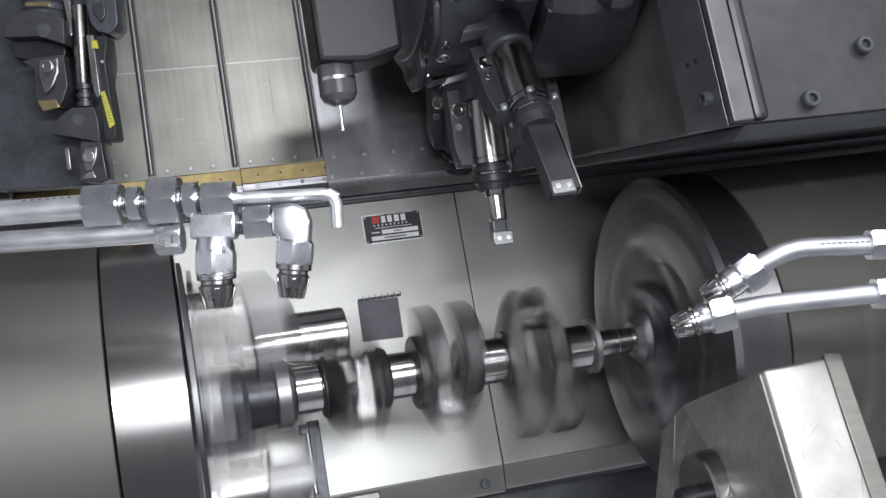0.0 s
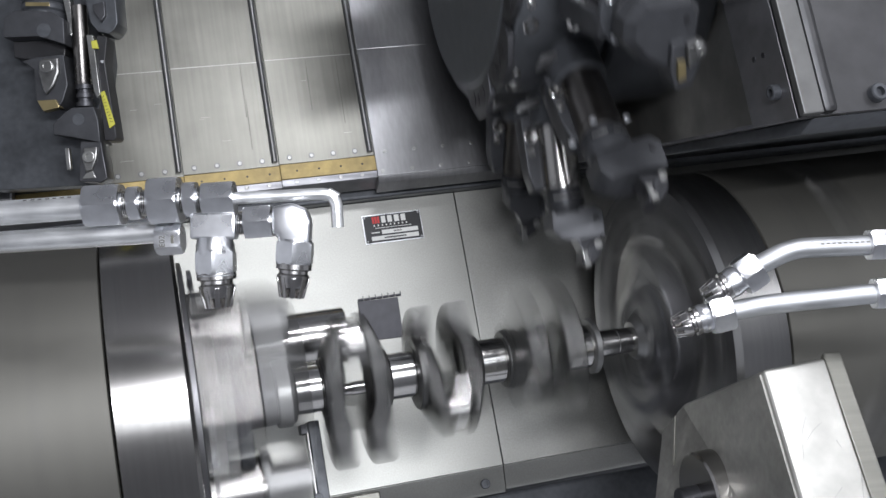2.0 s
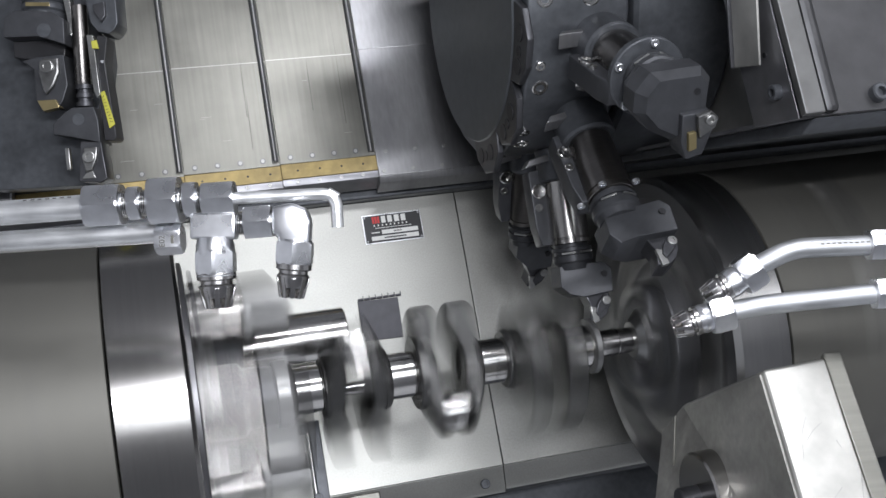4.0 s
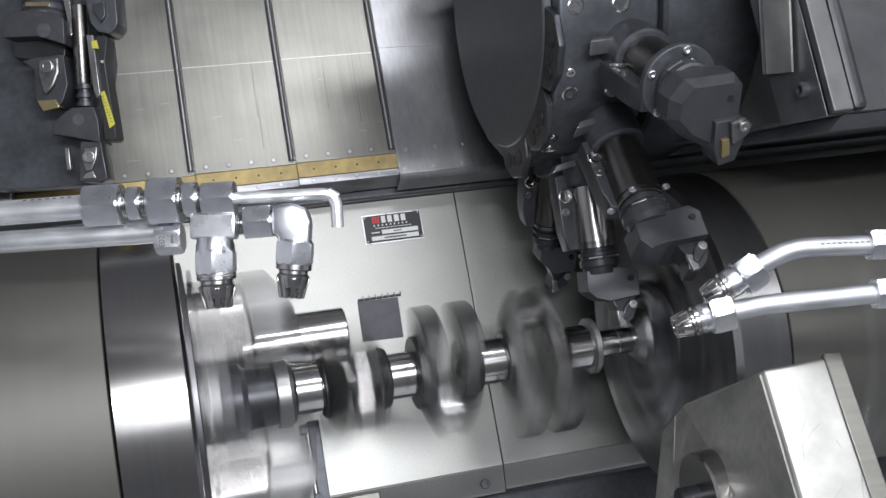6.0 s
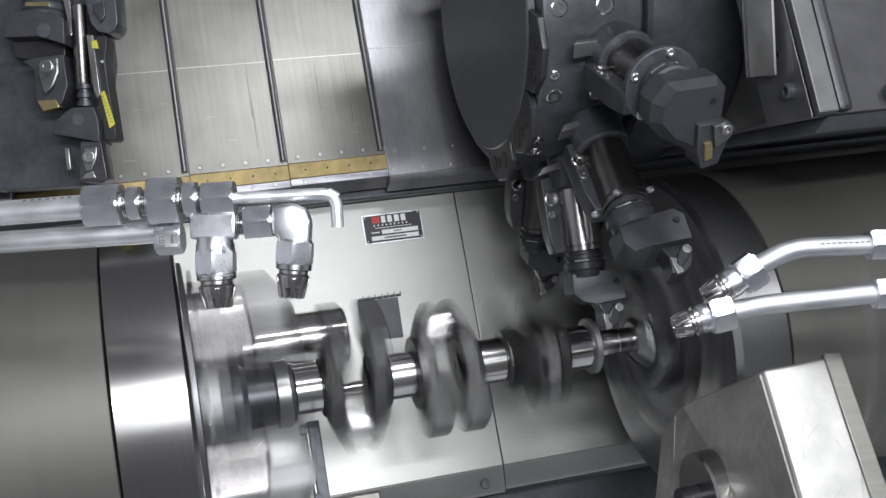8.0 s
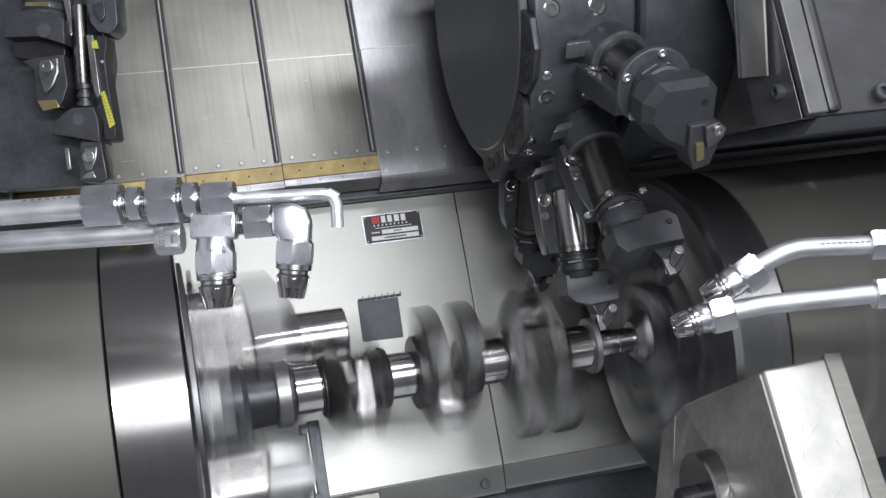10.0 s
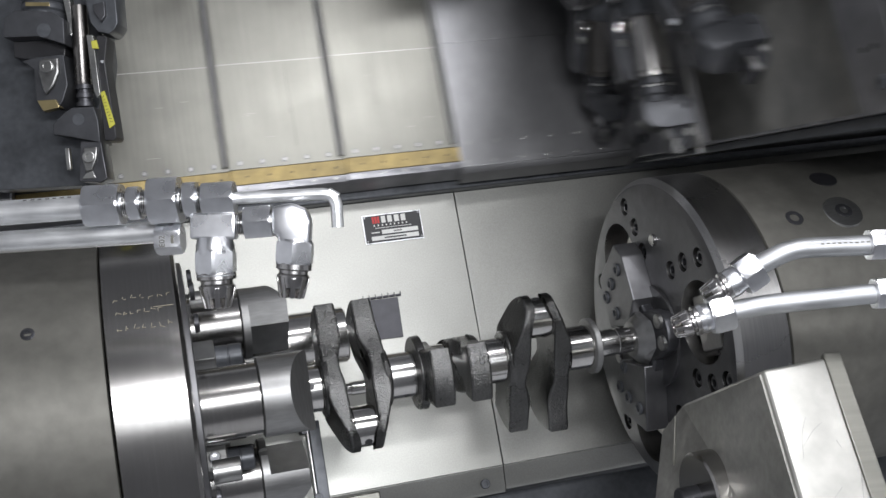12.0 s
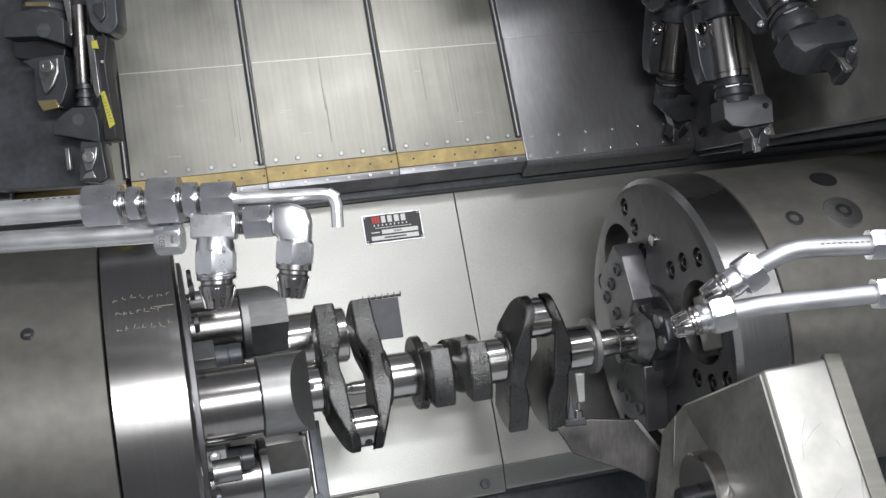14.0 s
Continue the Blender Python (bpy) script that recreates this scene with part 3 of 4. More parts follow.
def tool_turret():
    """Disc turret turning about x, with radial tools; the origin is its centre."""
    root = thing("tool_turret", "dark steel disc turret with clamped turning tools", "turret", m=dive(0.30, 0.339, 0))
    part("hub", lathe([(-0.0735, 0.1335), (-0.0720, 0.1350), (-0.066, 0.1350)], 120), HUB, root, "smooth dark hub cover")
    disc = []
    for i in range(12):
        q = math.pi * 2 * i / 12
        for off in (-0.18, 0.18):
            disc.append((0.152 * math.cos(q + off), 0.152 * math.sin(q + off)))
    part("disc", prism(disc, -0.065, 0.028, "x", 0.003), BLACKOXIDE, root, "twelve-sided tool disc")
    part("rear_flange", lathe([(0.029, 0.158), (0.032, 0.163), (0.122, 0.163), (0.126, 0.160)], 120), BLACKOXIDE, root)
    for i in range(12):
        q = 30 * i
        for off, x, rr in ((15, -0.050, 0.0075), (15, -0.008, 0.0085), (7, -0.052, 0.0045)):
            part("screw", cap_screw(rr, 0.003, m=pose(0, 0, 0, q + off, 0, 0) @ pose(x, -0.1495, 0, 90, 0, 0)), GROUND, root)
        part("screw", cap_screw(0.0045, 0.004, m=pose(0, 0, 0, q + 4, 0, 0) @ pose(0.1255, -0.140, 0, 0, 90, 0)), ZINC, root)
        if q in (0, 150, 180, 210, 300, 330):      # brackets beside the fitted stations
            arm = prism([(-0.128, -0.036), (-0.150, -0.034), (-0.166, -0.014), (-0.168, 0.012), (-0.152, 0.034), (-0.128, 0.036)], -0.072, -0.0655, "x", 0.0015)
            br = part("bracket", arm, DARKSTEEL, root, m=pose(0, 0, 0, q, 0, 0))
            for y, z, rr in ((-0.147, -0.018, 0.0075), (-0.149, -0.004, 0.0050), (-0.148, 0.012, 0.0080)):
                part("bore", lathe([(-0.0728, rr), (-0.0722, rr), (-0.0700, rr * 0.8)], 20, at=(0, y, z)), BLACK, br)
    tool_turning(root, 0, 0.001, 0.0185, 0.0235, TURNED, gold=False, shift=0.006, ring_screws=False)
    tool_turning(root, 30, -0.004, 0.0205, 0.0270, TURNED_DARK, gold=False, deep=0.022, plate=0.010)
    tool_facing(root, 59.5, 0.002, 0.0220, TURNED_DARK)
    tool_turning(root, -30, -0.002, 0.0150, 0.018, TURNED_DARK, gold=False, ring_screws=False)
    tool_turning(root, -90, 0.0, 0.0180, 0.0265, TURNED_DARK)
    tool_turning(root, 90, 0.0, 0.0180, 0.0265, TURNED_DARK)
    tool_base(root, 120, 0.0, 0.0165, BLACKOXIDE)      # empty station with a plugged sleeve
    tool_turning(root, 210, 0.0, 0.0215, 0.0270, TURNED_DARK)
    tool_bar(root, 150, -0.006, 0.324)
    tool_bar(root, 180, -0.004, 0.343, flat=True)
    # touch probe on an arm beside the disc
    m = pose(0, 0, 0, -150, 0, 0)
    pr = part("probe_box", prism([(-0.166, -0.06), (-0.084, -0.06), (-0.084, -0.132), (-0.120, -0.141), (-0.164, -0.138)], -0.030, 0.030, "z", 0.005), BLACK, root, "dark probe box", m=m)
    part("probe_body", lathe([(-0.138, 0.0175), (-0.166, 0.0175), (-0.172, 0.014), (-0.176, 0.006)], 40, axis="y", at=(-0.146, 0, 0.004)), GLASS, pr, "glassy probe head")
    part("probe_ring", lathe([(-0.150, 0.0179), (-0.153, 0.0179)], 40, axis="y", at=(-0.146, 0, 0.004)), ZINC, pr)
    part("stylus", lathe([(-0.176, 0.0016), (-0.194, 0.0012), (-0.195, 0.0024), (-0.199, 0.0024)], 20, axis="y", at=(-0.146, 0, 0.004)), ZINC, pr)
    return root


TURRET = tool_turret()


def cross_slide():
    """Bright guard sheet that runs with the turret's slide along the carriage wall."""
    root = thing("cross_slide", "bright narrow guard sheet of the turret's cross slide", "slide", m=dive(0.30, 0.339, 0))
    part("sheet", prism([(-0.127, 0.2333), (-0.1328, 0.2679), (0.09, 0.3080), (0.09, 0.2660)], 0.0665, 0.0685, "x", 0.0004), COVER, root, "bright guard sheet")
    part("folded_edge", prism([(-0.127, 0.2310), (-0.127, 0.2333), (0.09, 0.2660), (0.09, 0.2637)], 0.0635, 0.0685, "x", 0.0004), DARKSTEEL, root)
    part("rail", block(0.0690, 0.0700, -0.12, 0.09, 0.245, 0.262, 0.0), BLACKOXIDE, root)
    return root


CROSS_SLIDE = cross_slide()


# ---------------------------------------------------------------- spindles
def socket_bolt(root, x, r, deg, size, flip=1):
    """Counterbored screw in a face normal to x."""
    q = math.radians(deg)
    y, z = r * math.cos(q), r * math.sin(q)
    part("bolt", cap_screw(size, 0.004, m=pose(x, y, z, 0, -90 if flip < 0 else 90, 0)), DARKSTEEL, root)


CHALK = material("chalk", (0.30, 0.27, 0.20), 0.8, 0.0, 0.2, 200, (1, 1, 1), 0.0, 0.2, 60, 0.05)


def main_chuck():
    root = thing("main_chuck", "polished steel chuck with three round driver jaws", "chuck")
    part("body", lathe([(-0.1618, 0.1605), (-0.1612, 0.1618), (-0.1070, 0.1618), (-0.1040, 0.1585), (-0.1030, 0.150)], 160), TURNED, root)
    part("face_plate", lathe([(-0.1030, 0.130), (-0.0990, 0.130), (-0.0980, 0.128)], 128), FACE, root)
    barrel = part("barrel", lathe([(-0.75, 0.160), (-0.1640, 0.160), (-0.1632, 0.158)], 160), HOUSING, root, "dull grey barrel behind the chuck")
    for deg, x in ((128, -0.216), (38, -0.216), (-82, -0.216), (128, -0.330), (38, -0.330)):
        part("grub_screw", cap_screw(0.0052, 0.0012, m=pose(0, 0, 0, deg - 90, 0, 0) @ pose(x, 0, 0.1595)), DARKSTEEL, barrel)
    part("scribe_ring", ring([(-0.246, 0.1598), (-0.246, 0.1603), (-0.2452, 0.1603), (-0.2452, 0.1598)], 96), DARKSTEEL, barrel)
    for deg, x, w in ((121, -0.156, 0.046), (126, -0.154, 0.036), (131, -0.155, 0.044)):
        rng = random.Random(int(deg * 10))
        for k in range(7):
            c = x + (k + 0.5) * w / 7
            for lean, dx in ((rng.uniform(-30, 10), 0.0), (rng.uniform(50, 110), rng.uniform(0.0012, 0.0024))):
                up, down = rng.uniform(0.0008, 0.0024), rng.uniform(0.0004, 0.0020)
                st = block(-0.00022, 0.00022, -down, up, 0.1616, 0.1620, 0.0)
                part("chalk_mark", st, CHALK, root, m=pose(0, 0, 0, deg - 90 + rng.uniform(-0.6, 0.6), 0, 0) @ pose(c + dx, 0, 0, 0, 0, lean))
    part("chalk_arrow", block(-0.124, -0.109, -0.0003, 0.0003, 0.1616, 0.1620, 0.0), CHALK, root, m=pose(0, 0, 0, 35, 0, 0))
    for i in range(3):
        deg = 155 + 120 * i
        m = pose(0, 0, 0, deg, 0, 0)
        jaw = part("jaw", lathe([(-0.098, 0.0300), (-0.050, 0.0300), (-0.0495, 0.0290)], 48, at=(0, 0.082, 0)), TURNED, root, "round steel driver jaw", m=m)
        head = lathe([(-0.0493, 0.0325), (-0.0485, 0.0335), (-0.0070, 0.0335), (-0.0060, 0.0325)], 56, at=(0, 0.082, 0))
        wedge = block(0.0, 0.08, -0.06, 0.06, -0.06, 0.06, 0.0)
        wedge.transform(pose(-0.007, 0.082, 0.0, 0, 0, 30))
        inner = block(-0.042, 0.02, -0.08, -0.0175, -0.06, 0.06, 0.0)
        inner.transform(pose(0, 0.082, 0))
        facet = block(-0.042, 0.02, -0.08, -0.0262, -0.06, 0.06, 0.0)
        facet.transform(pose(0, 0.082, 0, -48, 0, 0))
        cavity = lathe([(-0.06, 0.019), (0.0, 0.019)], 32, axis="y")
        cavity.transform(pose(-0.042, 0.052, -0.026))
        head = carve(head, [wedge, inner, facet, cavity])
        part("jaw_head", head, JAW, jaw, "milled jaw head")
        part("clamp_pin", lathe([(-0.094, 0.010), (-0.072, 0.010), (-0.071, 0.009)], 24, at=(0, 0.075, 0.055)), MILLED, root, m=m)
        sb = part("stop_block", block(-0.098, -0.079, 0.041, 0.064, -0.013, 0.013, 0.0012), MILLED, root, "bright stop block", m=pose(0, 0, 0, deg - 48, 0, 0))
        part("stop_pin", lathe([(-0.079, 0.0105), (-0.069, 0.0105), (-0.0685, 0.0098), (-0.0675, 0.0098), (-0.067, 0.0105), (-0.057, 0.0105), (-0.056, 0.0095)], 28, at=(0, 0.053, 0)), BLACKOXIDE, sb)
        part("stop_screw", cap_screw(0.0050, 0.007, m=pose(-0.0900, 0.053, -0.013, 180, 0, 0)), ZINC, sb)
        for t in (40, 62, 84):
            socket_bolt(root, -0.094, 0.115, deg + t, 0.008)
    part("centre_sleeve", lathe([(-0.094, 0.034), (-0.060, 0.034), (-0.055, 0.028), (-0.022, 0.026)], 48), DARKSTEEL, root)
    return root


MAIN_CHUCK = main_chuck()


def counter_chuck():
    root = thing("counter_chuck", "steel chuck face with counterbored screws and clamp jaws", "chuck")
    body = lathe([(0.3515, 0.1510), (0.3518, 0.1520), (0.3565, 0.1575), (0.4022, 0.1579), (0.4030, 0.1570)], 160)
    face_bolts = [(d, r) for p in POCKETS for d, r in ((p + 24, 0.137), (p + 30, 0.1115), (p + 35, 0.0846), (p - 26, 0.131), (p - 34, 0.105), (p - 43, 0.082))]

    def spot(deg, r):
        return r * math.cos(math.radians(deg)), r * math.sin(math.radians(deg))
    cutters = [lathe([(0.34, 0.0092), (0.362, 0.0092)], 24, at=(0, *spot(d, r))) for d, r in face_bolts]
    cutters += [lathe([(0.34, 0.039), (0.378, 0.039)], 56, at=(0, *spot(p, 0.100))) for p in POCKETS]
    body = part("body", carve(body, cutters), FACE_TURNED, root)
    body.data.materials.append(FACE)
    for f in body.data.polygons:
        f.material_index = 1 if abs(f.normal.x) > 0.9 else 0
    barrel = part("barrel", lathe([(0.4045, 0.1555), (0.4053, 0.1575), (1.30, 0.1575)], 160), HOUSING, root, "dull grey barrel behind the chuck")
    for x, size, deg in ((0.445, 0.0085, 122), (0.446, 0.0085, 2), (0.446, 0.0085, -118)):
        part("plug", cap_screw(size, 0.0016, m=pose(0, 0, 0, deg - 90, 0, 0) @ pose(x, 0, 0.1565)), DARKSTEEL, barrel)
    for deg in (122, 2, -118):
        part("port_ring", lathe([(0.1566, 0.019), (0.1584, 0.018), (0.1590, 0.012), (0.1592, 0.0085)], 40, axis="z", at=(0.496, 0, 0)), MILLED, barrel, m=pose(0, 0, 0, deg - 90, 0, 0))
        part("port", cap_screw(0.0080, 0.0022, m=pose(0, 0, 0, deg - 90, 0, 0) @ pose(0.496, 0, 0.1580)), DARKSTEEL, barrel)
        part("port", lathe([(0.1568, 0.013), (0.1581, 0.013), (0.1582, 0.011)], 32, axis="z", at=(0.505, 0, 0)), BLACK, barrel, m=pose(0, 0, 0, deg - 108, 0, 0))
    for d, r in face_bolts:
        part("bolt", cap_screw(0.0070, 0.0085, m=pose(0.3621, *spot(d, r), 0, -90, 0)), DARKSTEEL, root)
    for p in POCKETS:
        part("nub", lathe([(0.3480, 0.0052), (0.3486, 0.0060), (0.3520, 0.0060)], 24, at=(0, *spot(p + 53, 0.098))), GROUND, root)
        lobe = [(0.004, -0.026), (0.030, -0.0235), (0.048, -0.0185), (0.056, -0.0100), (0.0575, 0.0), (0.056, 0.0100), (0.048, 0.0185), (0.030, 0.0235), (0.004, 0.026)]
        arm = part("driver_lobe", prism(lobe, 0.3365, 0.3500, "x", 0.003), DARKSTEEL, root, m=pose(0, 0, 0, p, 0, 0))
        for z in (-0.0105, 0.0105):
            part("pin", lathe([(0.3330, 0.0062), (0.3336, 0.0072), (0.3370, 0.0072)], 24, at=(0, 0.0455, z)), MILLED, arm)
        part("key_block", block(0.3600, 0.3775, 0.074, 0.112, -0.026, 0.026, 0.0022), KEYBLOCK, root, "bright key block in the pocket", m=pose(0, 0, 0, p, 0, 0))
    for out, bolts in (JAW_UPPER, JAW_LOWER):
        jaw = part("jaw", prism(out, 0.328, 0.3522, "x", 0.0015), FACE, root, "clamp jaw with bright flank")
        for y, z in bolts:
            part("bolt", cap_screw(0.0066, 0.0025, m=pose(0.3282, y, z, 0, -90, 0)), BLACKOXIDE, jaw)
    cone = lathe([(0.3500, 0.0400), (0.3455, 0.0390), (0.3260, 0.0195), (0.3240, 0.0175), (0.3232, 0.0122)], 72)
    flats = []
    for p in POCKETS:
        f = block(0.300, 0.3445, 0.0185, 0.06, -0.05, 0.05, 0.0)
        f.transform(pose(0, 0, 0, p + 60, 0, 0) @ pose(0, 0, 0, 0, 0, 14) @ pose(0.004, -0.0755, 0))
        flats.append(f)
    part("centre", carve(cone, flats), CONE, root, "conical centre sleeve with milled flats")
    part("centre_plate", lathe([(0.3485, 0.0500), (0.3490, 0.0510), (0.3518, 0.0510)], 72), FACE, root)
    return root


KEYBLOCK = material("key_block", (0.52, 0.51, 0.48), 0.40, 0.9, 0.08, 80, (1, 6, 1), 0.04, 0.10, 20, 0.06)
CONE = material("worn_cone", (0.26, 0.26, 0.255), 0.36, 0.95, 0.10, 120, (1, 1, 1), 0.05, 0.15, 30, 0.06)
POCKETS = (32, 152, 272)
JAW_UPPER = ([(0.086, 0.034), (0.052, 0.083), (0.032, 0.076), (0.004, 0.040), (0.014, 0.007), (0.057, -0.009)], [(0.042, 0.059), (0.056, 0.039), (0.066, 0.021), (0.042, 0.012)])
JAW_LOWER = ([(0.029, -0.036), (-0.022, -0.021), (-0.031, -0.088), (0.020, -0.092), (0.041, -0.074)], [(0.022, -0.040), (0.030, -0.065), (0.010, -0.068), (-0.015, -0.069)])
FACE_TURNED = material("chuck_turned", (0.40, 0.395, 0.385), 0.28, 1.0, 0.08, 60, (8, 0.3, 0.3), 0.04, 0.12, 9, 0.06)
COUNTER_CHUCK = counter_chuck()


# ---------------------------------------------------------------- crankshaft
def loft(outline, x0, x1, bevel):
    """A thick plate across x with rounded rims and a gridded face, so that it can be shaped."""
    bm = bmesh.new()
    cy = sum(p[0] for p in outline) / len(outline)
    rows = []
    inset = [(x0, 0.45), (x0, 0.75), (x0, 1.0 - bevel / 0.03), (x0 + bevel * 0.3, 1.0 - bevel / 0.075), (x0 + bevel, 1.0), ((x0 + x1) / 2, 1.0),
             (x1 - bevel, 1.0), (x1 - bevel * 0.3, 1.0 - bevel / 0.075), (x1, 1.0 - bevel / 0.03), (x1, 0.75), (x1, 0.45)]
    for xx, k in inset:
        rows.append([bm.verts.new((xx, a if abs(a) < 1e-9 else a * (1 - (1 - k) * 0.45) if k > 0.8 else a * k, b * k)) for a, b in outline])
    for p, q in zip(rows, rows[1:]):
        for i in range(len(outline)):
            j = (i + 1) % len(outline)
            bm.faces.new((p[i], p[j], q[j], q[i]))
    bm.faces.new(rows[0])
    bm.faces.new(rows[-1])
    return bm


def web_outline(r_pin, weight, half, pin_r, shoulder=0.030):
    """Outline of a crank web: pin eye along +y, balance weight along -y."""
    pts = []
    for i in range(13):
        a = math.radians(-80 + 160 * i / 12)
        pts.append((r_pin + pin_r * math.cos(a), pin_r * math.sin(a)))
    pts += [(0.010, shoulder), (-0.012, shoulder * 0.92)]
    for i in range(11):
        a = math.radians(180 - half + 2 * half * i / 10)
        pts.append((weight * math.cos(a), weight * math.sin(a)))
    pts += [(-0.012, -shoulder * 0.92), (0.010, -shoulder)]
    return pts


def crankshaft():
    root = thing("crankshaft", "forged three-throw crankshaft with bright turned journals", "crankshaft")
    mains = (0.0, 0.088, 0.176, 0.264)
    for i, x in enumerate(mains):
        w = 0.0125
        part("main_journal", lathe([(x - w - 0.003, 0.0205), (x - w, 0.0205), (x - w + 0.0012, 0.0215), (x + w - 0.0012, 0.0215), (x + w, 0.0205), (x + w + 0.003, 0.0205)], 64), GROUND, root, "bright turned main journal")
        if i < 3:
            for s in (-1, 1):
                part("thrust_collar", lathe([(x + s * 0.0128, 0.0265), (x + s * 0.0140, 0.0275), (x + s * 0.0185, 0.0290)] if (i, s) != (1, 1) else [(x + 0.0128, 0.0335), (x + 0.0140, 0.0345), (x + 0.0205, 0.0350)], 48), CAST, root)
        part("oil_hole", lathe([(0.0212, 0.0026), (0.0218, 0.0026)], 20, axis="y", at=(x + 0.002, 0, 0)), BLACK, root, m=pose(0, 0, 0, 150 + 70 * i, 0, 0))
    throws = (PIN1, PIN1 + 120, PIN1 + 240)
    for i, deg in enumerate(throws):
        x = 0.044 + 0.088 * i
        m = pose(0, 0, 0, deg, 0, 0)
        pin = part("crank_pin", lathe([(x - 0.012, 0.0178), (x - 0.0105, 0.0178), (x - 0.0095, 0.0188), (x + 0.0095, 0.0188), (x + 0.0105, 0.0178), (x + 0.012, 0.0178)], 56, at=(0, 0.043, 0)), GROUND, root, "bright turned crank pin", m=m)
        part("oil_hole", lathe([(0.0183, 0.0036), (0.0190, 0.0036)], 20, axis="y", at=(x + 0.001, 0, 0)), BLACK, pin, m=pose(0, 0.043, 0, -18, 0, 0))
        for s in (-1, 1):
            x0, x1 = sorted((x + s * 0.0115, x + s * 0.0295))
            out = web_outline(0.043, 0.077 if i != 1 else 0.062, 32 if (i, s) == (2, 1) else 17 if i != 1 else 25, 0.0225, 0.027)
            fine = []
            for (a0, b0), (a1, b1) in zip(out, out[1:] + out[:1]):
                n = max(1, int(math.hypot(a1 - a0, b1 - b0) / 0.006))
                fine += [(a0 + (a1 - a0) * t / n, b0 + (b1 - b0) * t / n) for t in range(n)]
            bm = loft(fine, x0, x1, 0.0022)
            # the outer flank falls away to a thin edge past the pin; the inner flank is drawn in at the waist
            for v in bm.verts:
                y = v.co.y
                if (v.co.x - x) * s > 0.020:
                    v.co.x -= s * (0.0140 * max(0.0, min(1.0, (y - 0.024) / 0.038)) + 0.0020 * max(0.0, min(1.0, (-y - 0.030) / 0.02)))
                else:
                    v.co.x += s * (0.0026 * math.exp(-((y + 0.010) / 0.014) ** 2) - 0.0042 * max(0.0, min(1.0, (-y - 0.018) / 0.02)))
                v.co.z *= 1.0 - 0.09 * math.exp(-((y + 0.036) / 0.013) ** 2)
            web = part("web", bm, CAST, root, "dark forged web with balance weight", m=m)
            if (i, s) == (2, -1):            # raised forging marks
                for k in range(3):
                    part("forging_mark", block(x - 0.0235, x - 0.0165, -0.050 - k * 0.0075, -0.0445 - k * 0.0075, 0.0140, 0.0218 - 0.0010 * (2 - k), 0.0012), CAST, web)
    part("flange", lathe([(0.2770, 0.0262), (0.2778, 0.0272), (0.2825, 0.0272), (0.2833, 0.0262)], 64), JAW, root)
    part("snout", lathe([(0.2834, 0.0132), (0.3040, 0.0132), (0.3045, 0.0124), (0.3070, 0.0124), (0.3075, 0.0128), (0.3380, 0.0122), (0.3400, 0.0100)], 48), GROUND, root, "bright stepped nose")
    part("rear_flange", lathe([(-0.030, 0.0300), (-0.0285, 0.0310), (-0.0175, 0.0310), (-0.0165, 0.0300)], 64), MILLED, root)
    part("rear_spigot", lathe([(-0.055, 0.022), (-0.031, 0.022)], 48), MILLED, root)
    return root


PIN1 = 223
CRANK = crankshaft()


# ---------------------------------------------------------------- fixed things round the work
def support_cylinder():
    root = thing("support_cylinder", "polished steel ram standing behind the crankshaft", "ram", m=pose(-0.007, 0.125, -0.002))
    part("ram", lathe([(-0.094, 0.0285), (0.0655, 0.0285), (0.0670, 0.0270)], 64), GROUND, root)
    part("guide_rod", lathe([(-0.080, 0.0062), (0.064, 0.0062), (0.0645, 0.0072), (0.082, 0.0072), (0.083, 0.0062)], 32, at=(0.0, -0.025, -0.051)), GROUND, root, "bright guide rod")
    part("mount", block(-0.090, -0.040, -0.034, 0.12, -0.062, 0.025, 0.003), DARKSTEEL, root)


support_cylinder()


def rest_bar():
    root = thing("steady_bar", "black upright flat steel bar under the first journal", "bar", m=on_bed(0.012, 0, -0.12))
    part("bar", block(-0.0042, 0.0075, -0.22, -0.022, -0.012, 0.012, 0.001), BLACKOXIDE, root)
    part("edge_strip", block(-0.0062, -0.0044, -0.22, -0.024, -0.010, 0.010, 0.0004), MILLED, root)
    part("pad", block(-0.012, 0.007, -0.034, -0.024, -0.010, 0.010, 0.001), DARKSTEEL, root)
    part("screw", cap_screw(0.0045, 0.004, m=pose(-0.004, -0.098, 0.012)), BLACKOXIDE, root)
    part("foot", block(-0.02, 0.02, -0.25, -0.221, -0.10, 0.02, 0.002), BLACKOXIDE, root)


rest_bar()


# ---------------------------------------------------------------- coolant pipes
def nut(root, p, q, r, mat=None, name="hex_nut", turn=math.pi / 6):
    """Hexagon nut from p to q, with chamfered corners."""
    d = (Vector(q) - Vector(p)).length
    bm = bmesh.new()
    n, rows = 48, []
    ends = (0.0, 0.035, 0.07, 0.105, 0.145)
    for x in [k * r for k in ends] + [d - k * r for k in reversed(ends)]:
        limit = 0.915 * r + 0.60 * min(x, d - x)
        ringed = []
        for i in range(n):
            a = 2 * math.pi * i / n
            flat = 0.866 * r / math.cos(((a + turn) % (math.pi / 3)) - math.pi / 6)
            k = min(flat, limit)
            ringed.append(bm.verts.new((x, k * math.cos(a), k * math.sin(a))))
        rows.append(ringed)
    for p0, p1 in zip(rows, rows[1:]):
        for i in range(n):
            bm.faces.new((p0[i], p0[(i + 1) % n], p1[(i + 1) % n], p1[i]))
    bm.faces.new(rows[0])
    bm.faces.new(rows[-1])
    return part(name, bm, mat or ZINC, root, m=along(p, q))


